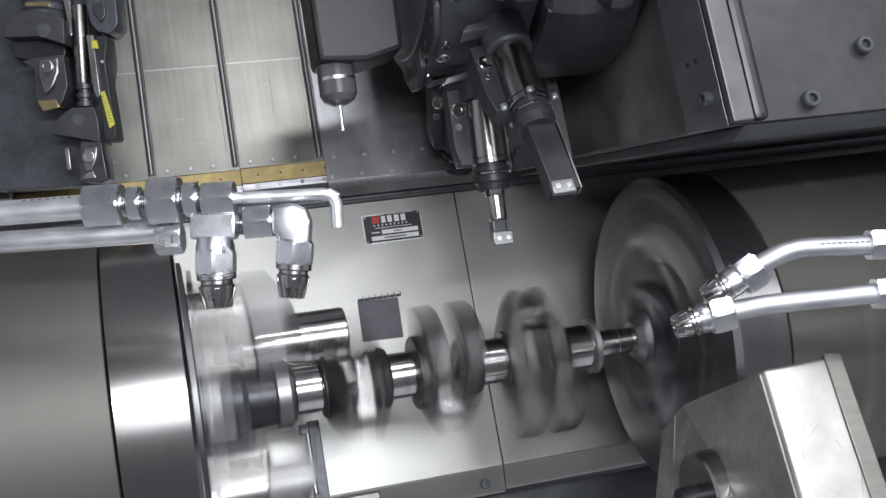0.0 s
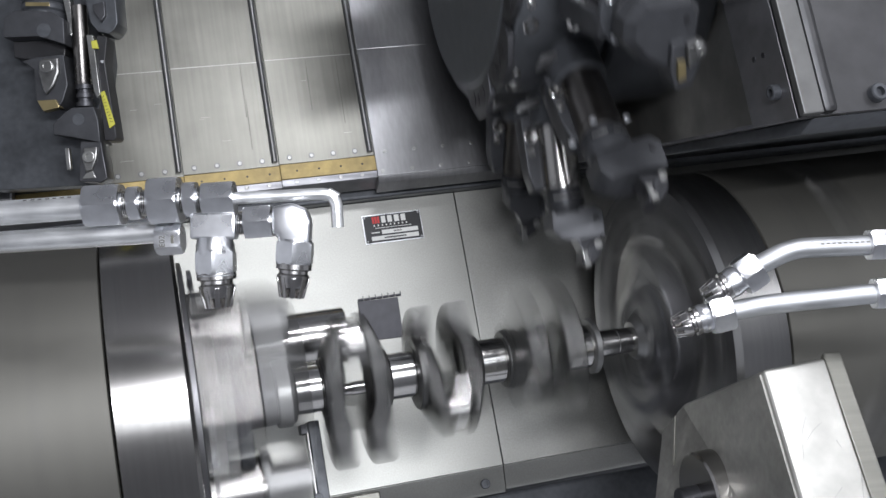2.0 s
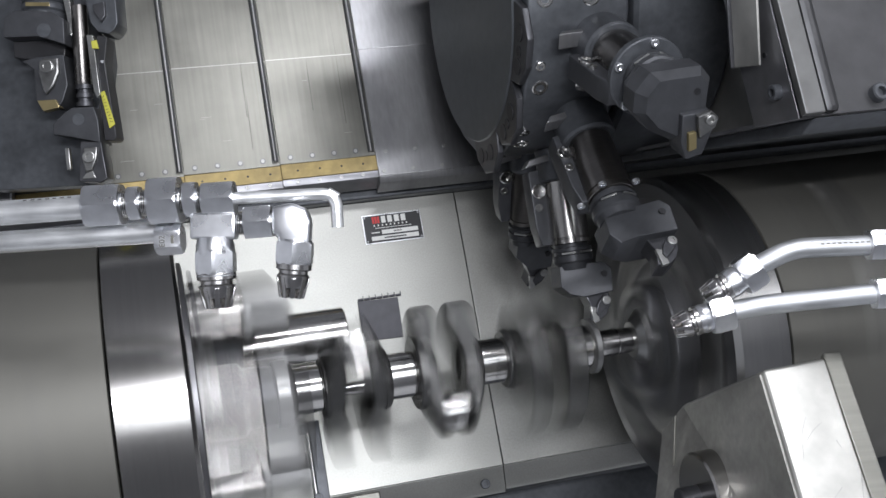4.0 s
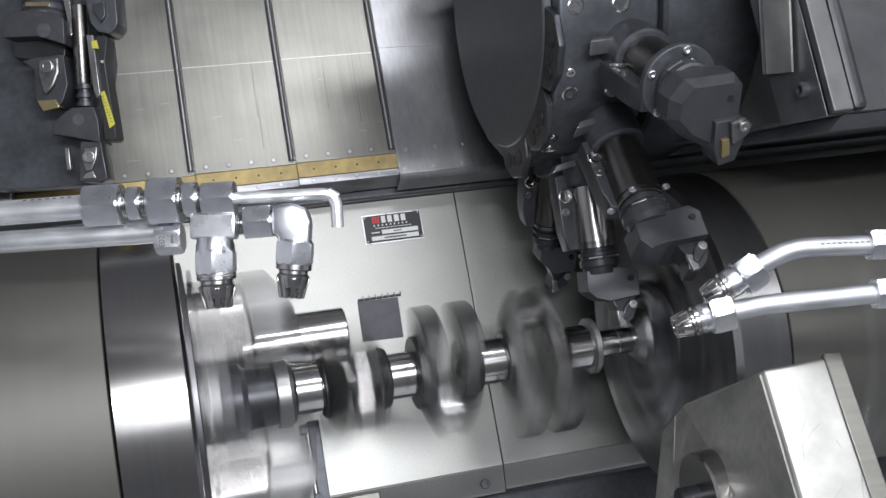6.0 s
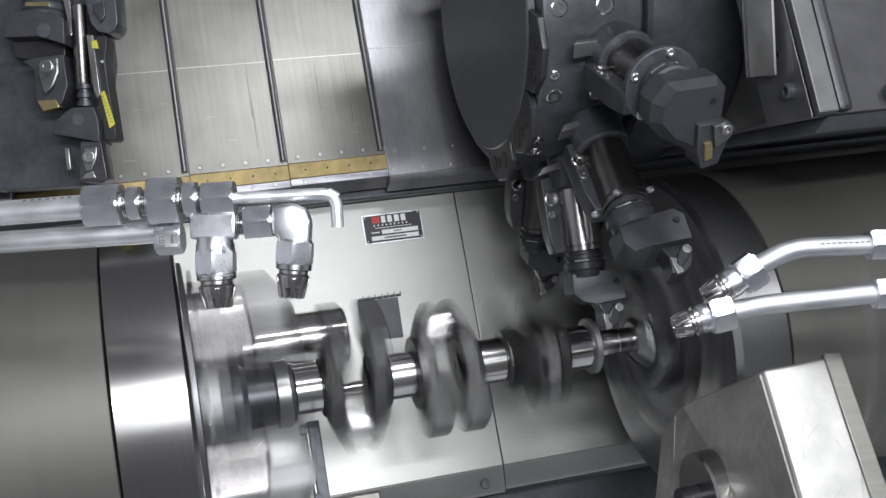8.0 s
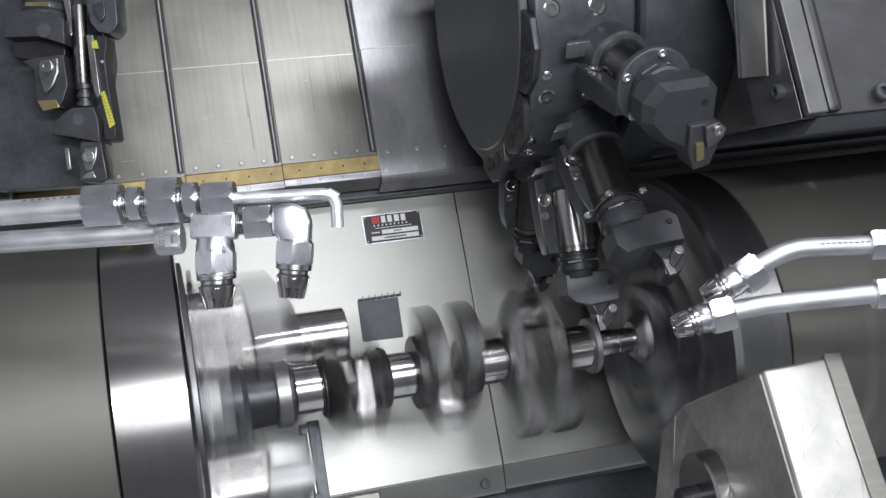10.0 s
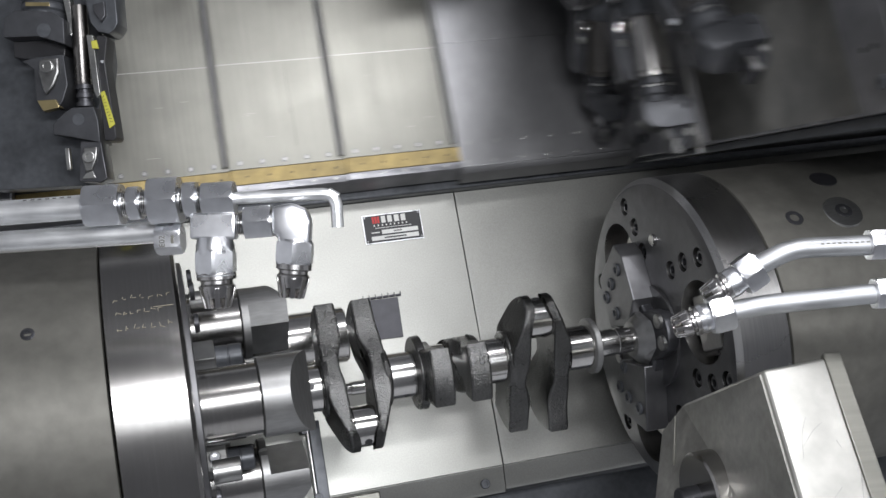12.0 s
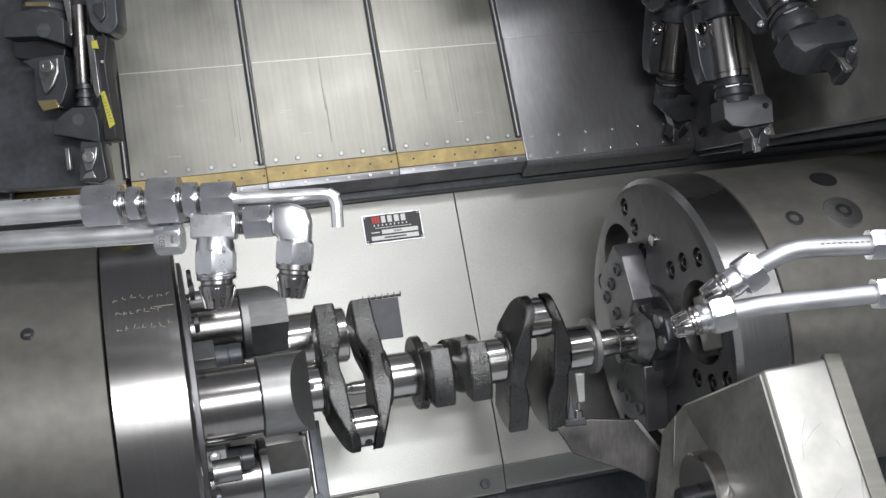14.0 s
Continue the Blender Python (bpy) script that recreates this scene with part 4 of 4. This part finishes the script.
def sleeve(root, p, q, prof, mat=None, name="fitting", seg=32):
    d = (Vector(q) - Vector(p)).length
    return part(name, lathe([(a * d, r) for a, r in prof], seg), mat or ZINC, root, m=along(p, q))


def nozzle(root, p, q, r):
    """Crown-ended spray nozzle from p to q."""
    d = (Vector(q) - Vector(p)).length
    m = along(p, q)
    body = part("nozzle", lathe([(0, r * 0.95), (d * 0.08, r * 1.05), (d * 0.22, r * 1.05), (d * 0.26, r * 0.85), (d * 0.34, r * 0.85), (d * 0.40, r * 0.98), (d * 0.60, r * 0.90), (d * 0.72, r * 0.80)], 32), NOZZLE, root, m=m)
    for i in range(9):
        a = 2 * math.pi * i / 9
        fin = prism([(d * 0.45, r * 0.40), (d * 0.45, r * 0.98), (d * 0.98, r * 0.74), (d, r * 0.55), (d * 0.98, r * 0.40)], -r * 0.14, r * 0.14, "z", r * 0.03)
        part("fin", fin, NOZZLE, body, m=pose(0, 0, 0, math.degrees(a), 0, 0))
    return body


NOZZLE = material("nozzle_steel", (0.52, 0.51, 0.50), 0.24, 1.0, 0.1, 100, (1, 1, 1), 0.05, 0.15, 30, 0.06)
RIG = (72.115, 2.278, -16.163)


def lettering(text, size):
    """Flat raised letters as a mesh."""
    cu = bpy.data.curves.new("letters", "FONT")
    cu.body, cu.size, cu.extrude = text, size, 0.0002
    ob = bpy.data.objects.new("letters", cu)
    bm = bmesh.new()
    me = ob.to_mesh()
    bm.from_mesh(me)
    ob.to_mesh_clear()
    bpy.data.objects.remove(ob)
    bpy.data.curves.remove(cu)
    return bm


def left_pipes():
    U = 0.72 / 1897
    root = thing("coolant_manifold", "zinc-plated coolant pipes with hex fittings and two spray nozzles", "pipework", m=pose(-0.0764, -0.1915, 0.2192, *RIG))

    def q(u, v, w=0.0):
        return (u * U, v * U, w)
    part("pipe", sweep([q(-900, -18), q(-225, 34)], 22 * U), PIPE, root)
    part("pipe", sweep([q(-900, -62, -0.012), q(-100, -10, -0.012), q(-78, -8, -0.012)], 20 * U), PIPE, root)
    nut(root, q(-227, 34), q(-163, 38), 41 * U)
    sleeve(root, q(-163, 38), q(-108, 42), [(0, 20 * U), (1, 20 * U)])
    nut(root, q(-150, 39), q(-130, 41), 33 * U)
    nut(root, q(-113, 42), q(-60, 46), 46 * U)
    sleeve(root, q(-60, 46), q(-16, 48), [(0, 20 * U), (1, 20 * U)])
    nut(root, q(-52, 46), q(-30, 48), 34 * U)
    nut(root, q(-20, 46), q(36, 50), 33 * U, name="tee_nut")
    part("pipe", sweep(bend([q(30, 49, -0.004), q(200, 58, -0.004), q(214, 50, -0.004), q(217, -2, -0.004)], 8, 18 * U), 11 * U), PIPE, root, "thin bent pipe end")
    for k in range(7):
        part("print", block(-0.0012, 0.0012 + 0.0004 * (k % 2), -0.00035, 0.00035, 0, 0.0002, 0.0), HOUSING, root, m=pose((-330 + 13 * k) * U, (26 + 13 * k * 0.076) * U + 18 * U, 16 * U, -48, 0, 4))
    part("stamp", lettering("E02", 14 * U), HOUSING, root, "stamped size mark", m=pose(-82 * U, -38 * U, 24.4 * U, 0, 0, 92))
    for k in range(1, 2):
        part("stamp", block(-7 * U, 7 * U, (-2.5 + 0) * U, 2.5 * U, 0, 0.0003, 0.0), HOUSING, root, m=pose((-87 + 18 * k) * U, -24 * U, 24.4 * U, 0, 0, 92))
    # tee body and second outlet
    part("tee", block(-40 * U, 40 * U, -24 * U, 24 * U, -20 * U, 20 * U, 5 * U), ZINC, root, m=pose(0, 0, 0))
    nut(root, q(-102, -25), q(-56, -22), 28 * U, turn=0.0)
    sleeve(root, q(40, 4), q(60, 5), [(0, 16 * U), (1, 16 * U)])
    nut(root, q(54, 5), q(102, 9), 32 * U)
    sleeve(root, q(100, 8), q(118, 9), [(0, 16 * U), (1, 16 * U)])
    el = prism([(104 * U, -16 * U), (104 * U, 34 * U), (140 * U, 40 * U), (164 * U, 30 * U), (172 * U, 8 * U), (170 * U, -34 * U), (116 * U, -34 * U), (114 * U, -18 * U)], -24 * U, 24 * U, "z", 8 * U, seg=3)
    part("elbow", el, ZINC, root, "forged square elbow")
    for p0, p1, n in ((-163, -150, 4), (-130, -114, 5), (-60, -52, 3), (-30, -20, 3), (41, 53, 4), (102, 110, 3)):
        y0 = 38 if p0 < 0 else 6
        for k in range(n):
            u = p0 + (p1 - p0) * (k + 0.5) / n
            y = y0 + (u + 163) * 0.075 if p0 < 0 else 4 + (u - 40) * 0.075
            sleeve(root, q(u - 1.0, y), q(u + 1.0, y + 0.15), [(0, 19.6 * U if p0 > 0 else 22 * U), (0.5, 21.5 * U if p0 > 0 else 24 * U), (1, 19.6 * U if p0 > 0 else 22 * U)], NOZZLE, "thread")
    # outlets
    sleeve(root, q(0, -20), q(2, -50), [(0, 30 * U), (0.5, 34 * U), (1, 34 * U)])
    nut(root, q(2, -42), q(3, -86), 38 * U)
    nozzle(root, q(3, -80), q(7, -146), 33 * U)
    nut(root, q(143, -28), q(141, -68), 36 * U)
    nozzle(root, q(141, -62), q(136, -128), 30 * U)
    sleeve(root, q(143, -24), q(142.5, -32), [(0, 29 * U), (0.5, 31 * U), (1, 29 * U)])
    sleeve(root, q(3, -84), q(3.4, -92), [(0, 32 * U), (0.5, 36 * U), (1, 32 * U)])


left_pipes()


def right_pipes():
    U = 0.74 / 1897
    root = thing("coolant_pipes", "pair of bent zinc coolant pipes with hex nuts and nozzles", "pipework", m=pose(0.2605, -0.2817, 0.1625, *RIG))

    def q(u, v, w=0.0):
        return (u * U, v * U, w)
    part("pipe", sweep(bend([q(30, 16), q(52, 30), q(110, 60), q(250, 66), q(420, 72)], 8, 30 * U), 18 * U), PIPE_DIM, root)
    nut(root, q(20, 6), q(52, 28), 36 * U)
    sleeve(root, q(20, 8), q(-8, -8), [(0, 24 * U), (0.5, 27 * U), (1, 24 * U)])
    nozzle(root, q(0, -4), q(-44, -28), 25 * U)
    nut(root, q(246, 66), q(300, 69), 30 * U)
    for k in range(9):
        part("print", block(-0.0011, 0.0011, -0.0004 - 0.0003 * (k % 3 == 0), 0.0004, 0, 0.0002, 0.0), HOUSING, root, m=pose((160 + 10 * k) * U, (62.5 + 0.4 * k) * U + 6 * U, 17.0 * U, -20, 0, 2))
    part("pipe", sweep(bend([q(-20, -58), q(0, -52), q(60, -40), q(250, -20), q(420, -14)], 8, 30 * U), 18 * U), PIPE_DIM, root)
    nut(root, q(-34, -60), q(4, -50), 36 * U)
    sleeve(root, q(-34, -60), q(-58, -68), [(0, 24 * U), (0.5, 27 * U), (1, 24 * U)])
    nozzle(root, q(-52, -66), q(-98, -80), 25 * U)
    nut(root, q(256, -20), q(310, -17), 30 * U)
    return root


right_pipes()


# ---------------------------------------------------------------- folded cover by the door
# Oily guard side, darkened in colour since it faces away from the lamps.
SHADED_SIDE = material("oily_shaded_plate", (0.34, 0.335, 0.31), 0.46, 0.7, 0.12, 140, (1, 1, 1), 0.05, 0.25, 16, 0.1)
WORN = material("worn_arm", (0.11, 0.105, 0.10), 0.40, 0.85, 0.14, 90, (4, 1, 1), 0.06, 0.3, 26, 0.1)


def guard_box():
    root = thing("guard_box", "scratched folded sheet-metal guard with a roller boss", "guard", m=pose(0.2809, -0.2974, 0.0998))
    P = [Vector(p) for p in ((0, 0, 0), (-0.030, -0.165, -0.135), (0.0117, 0.1308, -0.0883), (0.0003, 0.1459, -0.1174), (-0.060, 0.06, -0.26), (0.0604, -0.0045, 0.0038), (0.020, -0.19, -0.14), (0.075, 0.13, -0.08), (0.04, 0.05, -0.27))]
    bm = bmesh.new()
    left = [bm.verts.new(P[i]) for i in (0, 2, 3, 4, 1)]
    off = Vector((0.0604, -0.0045, 0.0038))
    right = [bm.verts.new(P[i] + off) for i in (0, 2, 3, 4, 1)]
    bm.faces.new(left)
    bm.faces.new(right)
    for i in range(5):
        j = (i + 1) % 5
        bm.faces.new((left[i], left[j], right[j], right[i]))
    bmesh.ops.recalc_face_normals(bm, faces=bm.faces)
    bmesh.ops.bevel(bm, geom=list(bm.edges), offset=0.003, segments=3, affect="EDGES", profile=0.5)
    part("shell", bm, COVER, root, "scratched bright folded shell")
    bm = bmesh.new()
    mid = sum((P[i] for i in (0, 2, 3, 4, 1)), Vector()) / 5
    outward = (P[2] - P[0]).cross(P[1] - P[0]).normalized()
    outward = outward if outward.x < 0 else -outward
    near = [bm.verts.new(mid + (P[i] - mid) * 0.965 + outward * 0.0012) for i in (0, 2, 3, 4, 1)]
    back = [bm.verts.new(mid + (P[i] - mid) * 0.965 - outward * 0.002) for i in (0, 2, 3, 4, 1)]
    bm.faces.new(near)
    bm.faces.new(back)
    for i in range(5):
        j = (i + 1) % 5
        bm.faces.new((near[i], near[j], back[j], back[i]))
    part("side_plate", bm, SHADED_SIDE, root, "oily side plate, its shade in the colour")
    n = (P[1] - P[0]).cross(off).normalized()
    m = along(P[0] + off * 0.98, P[1] + off * 0.98)
    part("rim", block(-0.002, 0.21, -0.013, 0.0, -0.004, 0.002, 0.001), SHEET, root, "bright folded rim", m=m)
    b = part("boss", lathe([(-0.018, 0.0305), (-0.0165, 0.0325), (0.016, 0.0328)], 56, at=(0.002, 0.054, -0.126)), TURNED, root, "turned roller boss")
    part("boss_screw", lathe([(-0.034, 0.0080), (-0.033, 0.0090), (-0.018, 0.0090)], 24, at=(0.002, 0.055, -0.128)), DARKSTEEL, b)
    # Thin rod stands in for the line of light in the slit.
    part("lit_slit_rod", sweep([(-0.0010, 0.1215, -0.0925), (-0.0085, 0.108, -0.130)], 0.0011, 10), SHEET, root, "thin rod standing for the lit slit")
    front = (P[1] - P[0]).normalized()
    side = off.normalized()
    lift = front.cross(side).normalized()
    lift = lift if lift.y < 0 else -lift
    for run in (((0.040, 0.020), (0.052, 0.013), (0.068, 0.010)), ((0.060, 0.012), (0.050, 0.022), (0.046, 0.030)), ((0.085, 0.046), (0.110, 0.040), (0.118, 0.030), (0.140, 0.022)), ((0.130, 0.014), (0.126, 0.024), (0.134, 0.030)), ((0.060, 0.036), (0.066, 0.038)), ((0.095, 0.008), (0.103, 0.022)), ((0.100, 0.020), (0.092, 0.030)), ((0.118, 0.012), (0.140, 0.020), (0.150, 0.034)), ((0.070, 0.048), (0.100, 0.052), (0.150, 0.050))):
        part("scratch", sweep(bend([P[0] + front * a + side * b + lift * 0.0001 for a, b in run], 6, 0.007), 0.00014, 6), MILLED, root)


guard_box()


# ---------------------------------------------------------------- second turret, parked at the back
def parked_turret():
    """Turret at rest beside the covers; outlines in millimetres on its near face, z towards the door."""
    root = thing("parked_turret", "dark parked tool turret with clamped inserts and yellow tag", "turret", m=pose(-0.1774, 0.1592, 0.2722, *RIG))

    def k(pts, z0, z1, mat, name, label="", bev=0.0008, parent=None):
        return part(name, prism([(u * 0.001, v * 0.001) for u, v in pts], z0, z1, "z", bev), mat, parent or root, label)
    k([(-130, 130), (12, 130), (24, 30), (17, -32), (10, -92), (-137, -100)], -0.075, -0.032, BLACKOXIDE, "body")
    # upper tool: ringed neck and a block with a relief
    up = part("tool_holder", lathe([(0.058, 0.0190), (0.066, 0.0200), (0.068, 0.0185), (0.070, 0.0200), (0.074, 0.0200), (0.076, 0.0185), (0.078, 0.0205), (0.11, 0.0205)], 40, axis="y", at=(-0.024, 0, -0.006)), BLACKOXIDE, root)
    k([(-52, 40), (-52, 58), (-42, 65), (-8, 64), (3, 57), (4, 34), (-19, 41)], -0.028, 0.020, TOOLGREY, "tool_block", "dark tool block", parent=up)
    part("name_strip", block(-0.034, -0.012, 0.070, 0.0735, 0.0138, 0.0146, 0.0002), GOLD, up)
    part("relief", lathe([(0.0195, 0.0065), (0.0204, 0.0065)], 24, axis="z", at=(-0.015, 0.0465, 0)), BLACKOXIDE, up)
    k([(-51, 43), (-25, 44), (-2, 37), (-3, 25), (-30, 23), (-50, 25)], -0.030, 0.000, BLACK, "shank", parent=up)
    hold = k([(-38, 20), (-26, 23), (0, 26), (4, -2), (0, -16), (-4, -23), (-20, -20), (-25, -16), (-27, 12)], -0.028, 0.012, TOOLGREY, "insert_holder")
    k([(-21, 19), (-17, 22), (-3, 22), (-2.5, 9), (-7, -3), (-14, -12), (-17, -8), (-21, 8)], 0.011, 0.017, NOSE, "clamp", "bent insert clamp", 0.0018, hold)
    part("screw", cap_screw(0.0060, 0.0026, m=pose(-0.0133, 0.0140, 0.0168)), MILLED, hold)
    k([(-23, -17), (-6, -16), (-2, -23), (-17, -27)], 0.004, 0.0155, GOLD, "insert", "worn insert seat", 0.0006, hold)
    # middle tool: upright sleeve with a grooved collar, head and nose
    mid = part("sleeve", lathe([(-0.002, 0.0068), (0.0, 0.0074), (0.072, 0.0070)], 40, axis="y", at=(0.015, 0, 0.002)), TURNED_DARK, root, "turned round sleeve", m=pose(0, 0, 0, 0, 0, 3.4))
    part("collar", lathe([(-0.022, 0.0080), (-0.018, 0.0080), (-0.0175, 0.0062), (-0.0145, 0.0062), (-0.014, 0.0080), (-0.010, 0.0080), (-0.0095, 0.0064), (-0.0065, 0.0064), (-0.006, 0.0086), (-0.002, 0.0086)], 40, axis="y", at=(0.0160, 0, 0.002)), DARKSTEEL, mid)
    k([(6, 50), (1, 90), (-6, 90), (4, 44)], -0.010, 0.003, MILLED, "edge_strip", "", 0.0004)
    head = k([(-10, -39), (0, -28), (8, -23), (28, -22), (32, -35), (34, -55), (7, -50), (-9, -48)], -0.024, 0.012, TOOLGREY, "head", "dark faceted cutter head")
    part("relief", lathe([(0.0115, 0.0055), (0.0124, 0.0055)], 24, axis="z", at=(0.014, -0.034, 0)), BLACKOXIDE, head)
    nose = k([(15, -54), (34, -54), (40, -88), (34, -92), (14, -91)], -0.014, 0.010, DARKSTEEL, "nose")
    k([(19, -60), (32, -59), (31, -70), (27, -81), (21, -83), (18, -72)], 0.009, 0.0135, NOSE, "clamp", "bent insert clamp", 0.0015, nose)
    part("screw", cap_screw(0.0056, 0.0026, m=pose(0.0241, -0.0687, 0.0133)), MILLED, nose)
    k([(21, -83), (27, -81), (30, -88), (17, -89)], 0.006, 0.0115, MILLED, "insert", "small carbide insert", 0.0006, nose)
    k([(-3, -59), (1, -59), (3, -79), (-1, -80)], -0.006, 0.000, MILLED, "pin")
    # side guard with tags
    k([(15, 100), (46, 100), (50, 55), (47, 49), (42, 45), (32, 47), (25, 55)], -0.020, 0.012, BLACKOXIDE, "arm")
    k([(28, 71), (39, 74), (40, 61), (36, 55), (30, 63)], 0.011, 0.0165, DARKSTEEL, "arm_cap")
    plate = k([(30, 45), (39, 43), (37, 19), (48, -50), (45, -53), (37, -53), (32, -9), (28, 38)], -0.016, 0.008, BLACK, "guard_plate")
    k([(21, 44), (27, 44), (34, -11), (31, -14), (28, -7)], -0.004, 0.012, MILLED, "edge_strip", "bright folded edge", 0.0005)
    k([(26, 38), (31, 39), (33, 31), (27, 31)], 0.0118, 0.0138, YELLOW, "tag", "small yellow tag", 0.0003)
    tag = k([(33.5, -9), (37, -7), (47, -38), (42, -42)], 0.0078, 0.0100, YELLOW, "tag", "yellow handwritten tag", 0.0003, plate)
    part("plate_screw", cap_screw(0.0014, 0.001, m=pose(0.0345, 0.020, 0.008)), ZINC, plate)
    rng = random.Random(8)
    for j in range(9):
        u, v = 36.2 + j * 0.95, -12.5 - j * 2.9
        part("pen_mark", block(-0.0012 - rng.uniform(0, 0.0006), 0.0012, -0.00022, 0.00022, 0.0099, 0.0102, 0.0), BLACK, tag, m=pose(u * 0.001, v * 0.001, 0, 0, 0, rng.uniform(-10, 50)))


parked_turret()


def back_wall_plate():
    """Dark side wall of the parked slide, behind the parked turret."""
    tagged(link("slide_wall", block(-0.70, -0.250, 0.231, 0.72, -0.143, -0.120, 0.002), CASING, m=on_bed(0, 0, 0)),
           "dark oily wall of the parked slide", "wall", kind="structure")


back_wall_plate()


def measuring_arm():
    """Lifting arm with a gauge finger; the origin is its foot, z towards the door."""
    U = 0.95 / 1897
    root = thing("measuring_arm", "dark bent measuring arm with a small gauge finger", "arm", m=ARM)

    def k(pts, z0, z1, mat, name, label="", bev=0.001, parent=None):
        return part(name, prism([(u * U, v * U) for u, v in pts], z0, z1, "z", bev), mat, parent or root, label)
    k([(-226, 102), (-168, 118), (-84, 116), (40, -40), (40, -160), (-50, -160), (-66, 6), (-92, 22), (-196, 56)], -0.010, 0.0, WORN, "plate", "dark plate with worn edge")
    k([(-90, 116), (-82, 117), (44, -40), (38, -44)], -0.004, 0.0010, MILLED, "worn_edge", "", 0.0004)
    b = part("boss", lathe([(-0.002, 21 * U), (0.010, 21 * U), (0.011, 19 * U)], 32, axis="z", at=(-31 * U, 2 * U, 0)), DARKSTEEL, root)
    part("boss_pin", lathe([(0.010, 12 * U), (0.024, 12 * U), (0.025, 10 * U)], 24, axis="z", at=(-31 * U, 2 * U, 0)), MILLED, b)
    k([(-194, 198), (-176, 200), (-174, 148), (-188, 146)], -0.005, 0.0, MILLED, "finger", "bright gauge finger")
    part("ball", lathe([(116 * U, 4 * U), (118 * U, 7 * U), (132 * U, 7 * U), (134 * U, 4 * U), (146 * U, 4 * U)], 20, axis="y", at=(-186 * U, 0, -0.002)), GROUND, root)
    k([(-202, 162), (-198, 150), (-190, 112), (-206, 112)], -0.008, -0.002, BLACKOXIDE, "blade")
    k([(-210, 116), (-176, 122), (-172, 108), (-212, 104)], -0.008, 0.001, DARKSTEEL, "finger_base")
    return root


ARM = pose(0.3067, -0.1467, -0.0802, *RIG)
ARM_THING = measuring_arm()


def motions():
    corner = [(0, .0734), (0.3, .074), (1.5, .0746), (1.6, .098), (1.7, .127), (1.8, .1305), (2.3, .1308), (5.5, .1321), (5.7, .1335), (5.8, .150), (5.9, .1555), (6, .1555), (8, .1431), (10.2, .1341), (11.6, .1341), (11.7, .1348), (11.8, .1556), (11.9, .190), (12.0, .2291), (12.1, .266), (12.2, .295), (12.3, .3062), (12.4, .3077), (14, .3077)]
    walk(CARRIAGE, [(t, on_bed(x, 0, 0)) for t, x in corner])
    for k in (1, 2, 3):
        n = -0.145 - 0.0035 * (4 - k)
        walk(COVERS[k], [(t, on_bed(LEFT0[k] + SHARE[k] * (x - CORNER0), 0, n)) for t, x in corner])
    # turret: x, stroke, index
    rows = [(0, .212, .094, -150), (0.5, .214, .094, -150), (0.6, .214, .094, -134), (0.7, .214, .094, -90), (0.8, .214, .094, -40), (0.9, .214, .094, -9), (1.0, .214, .094, 0), (1.5, .214, .094, 0), (1.6, .237, .094, 0), (1.7, .262, .094, 0), (1.85, .272, .093, 0),
            (1.95, .274, .080, 0), (2.1, .276, .040, 0), (2.2, .276, .024, 0), (2.4, .276, .019, 0), (3.0, .276, .016, 0), (5.5, .2755, 0, 0), (5.7, .2775, 0, 0), (5.8, .2965, 0, 0), (5.9, .303, 0, 0), (6, .303, 0, 0), (8, .288, -.001, 0), (10.2, .281, -.001, 0), (10.3, .281, .022, 0),
            (10.5, .281, .088, 0), (10.7, .282, .161, 0), (10.85, .282, .168, 0), (11, .282, .170, 0), (11.6, 0.282, 0.170, 0), (11.7, 0.2828, 0.170, 0), (11.8, 0.3061, 0.168, 0), (11.9, 0.3446, 0.166, 0), (12.0, 0.3884, 0.163, 0), (12.1, 0.4298, 0.160, 0), (12.2, 0.4623, 0.157, 0), (12.3, 0.4748, 0.155, 0), (12.4, 0.4765, 0.155, 0), (14, .4765, .155, 0)]
    walk(TURRET, [(t, dive(x - .002, s + .339, 0, -a)) for t, x, s, a in rows])
    walk(CROSS_SLIDE, [(t, dive(x - .002, s + .339, 0)) for t, x, s, a in rows])
    # the arm lifts up to the work
    lift = [(0, .155), (12.1, .155), (12.2, .147), (12.3, .133), (12.4, .118), (12.5, .102), (12.6, .086), (12.7, .072), (12.8, .056), (12.9, .042), (13.0, .024), (13.1, .0125), (13.2, .001), (13.3, 0), (14, 0)]
    walk(ARM_THING, [(t, ARM @ pose(0.09 * d, -d, 0)) for t, d in lift])
    # spindles: steady turning, then run-down to the rest position; seconds and the turn at that time
    turns = [(0, 310), (0.5, 225), (1, 230), (1.5, 95), (2, 225), (2.5, 45), (3, 40), (5.5, 35), (6, 300), (6.5, 250), (7, 235), (7.5, 90), (8, 60), (10.5, 280),
             (11, 255), (11.1, 105), (11.2, -15), (11.3, -120), (11.4, -235), (11.5, -298), (11.6, -360)]
    spin, total = [(0, pose(0, 0, 0, 310, 0, 0))], 310.0
    for (t0, a0), (t1, a1) in zip(turns, turns[1:]):
        step = (a1 - total) % 360 - 360
        if t1 < 10.6:                          # whole turns between, at about six a second
            step -= 360 * round((2250 * (t1 - t0) + step) / 360)
        elif t1 < 11.05:
            step -= 720
        n = round((t1 - t0) * FPS)
        spin += [(t0 + (t1 - t0) * i / n, pose(0, 0, 0, (total + step * i / n) % 360, 0, 0)) for i in range(1, n + 1)]
        total += step
    spin.append((14, pose(0, 0, 0)))
    for ob in (CRANK, MAIN_CHUCK, COUNTER_CHUCK):
        walk(ob, spin)


motions()
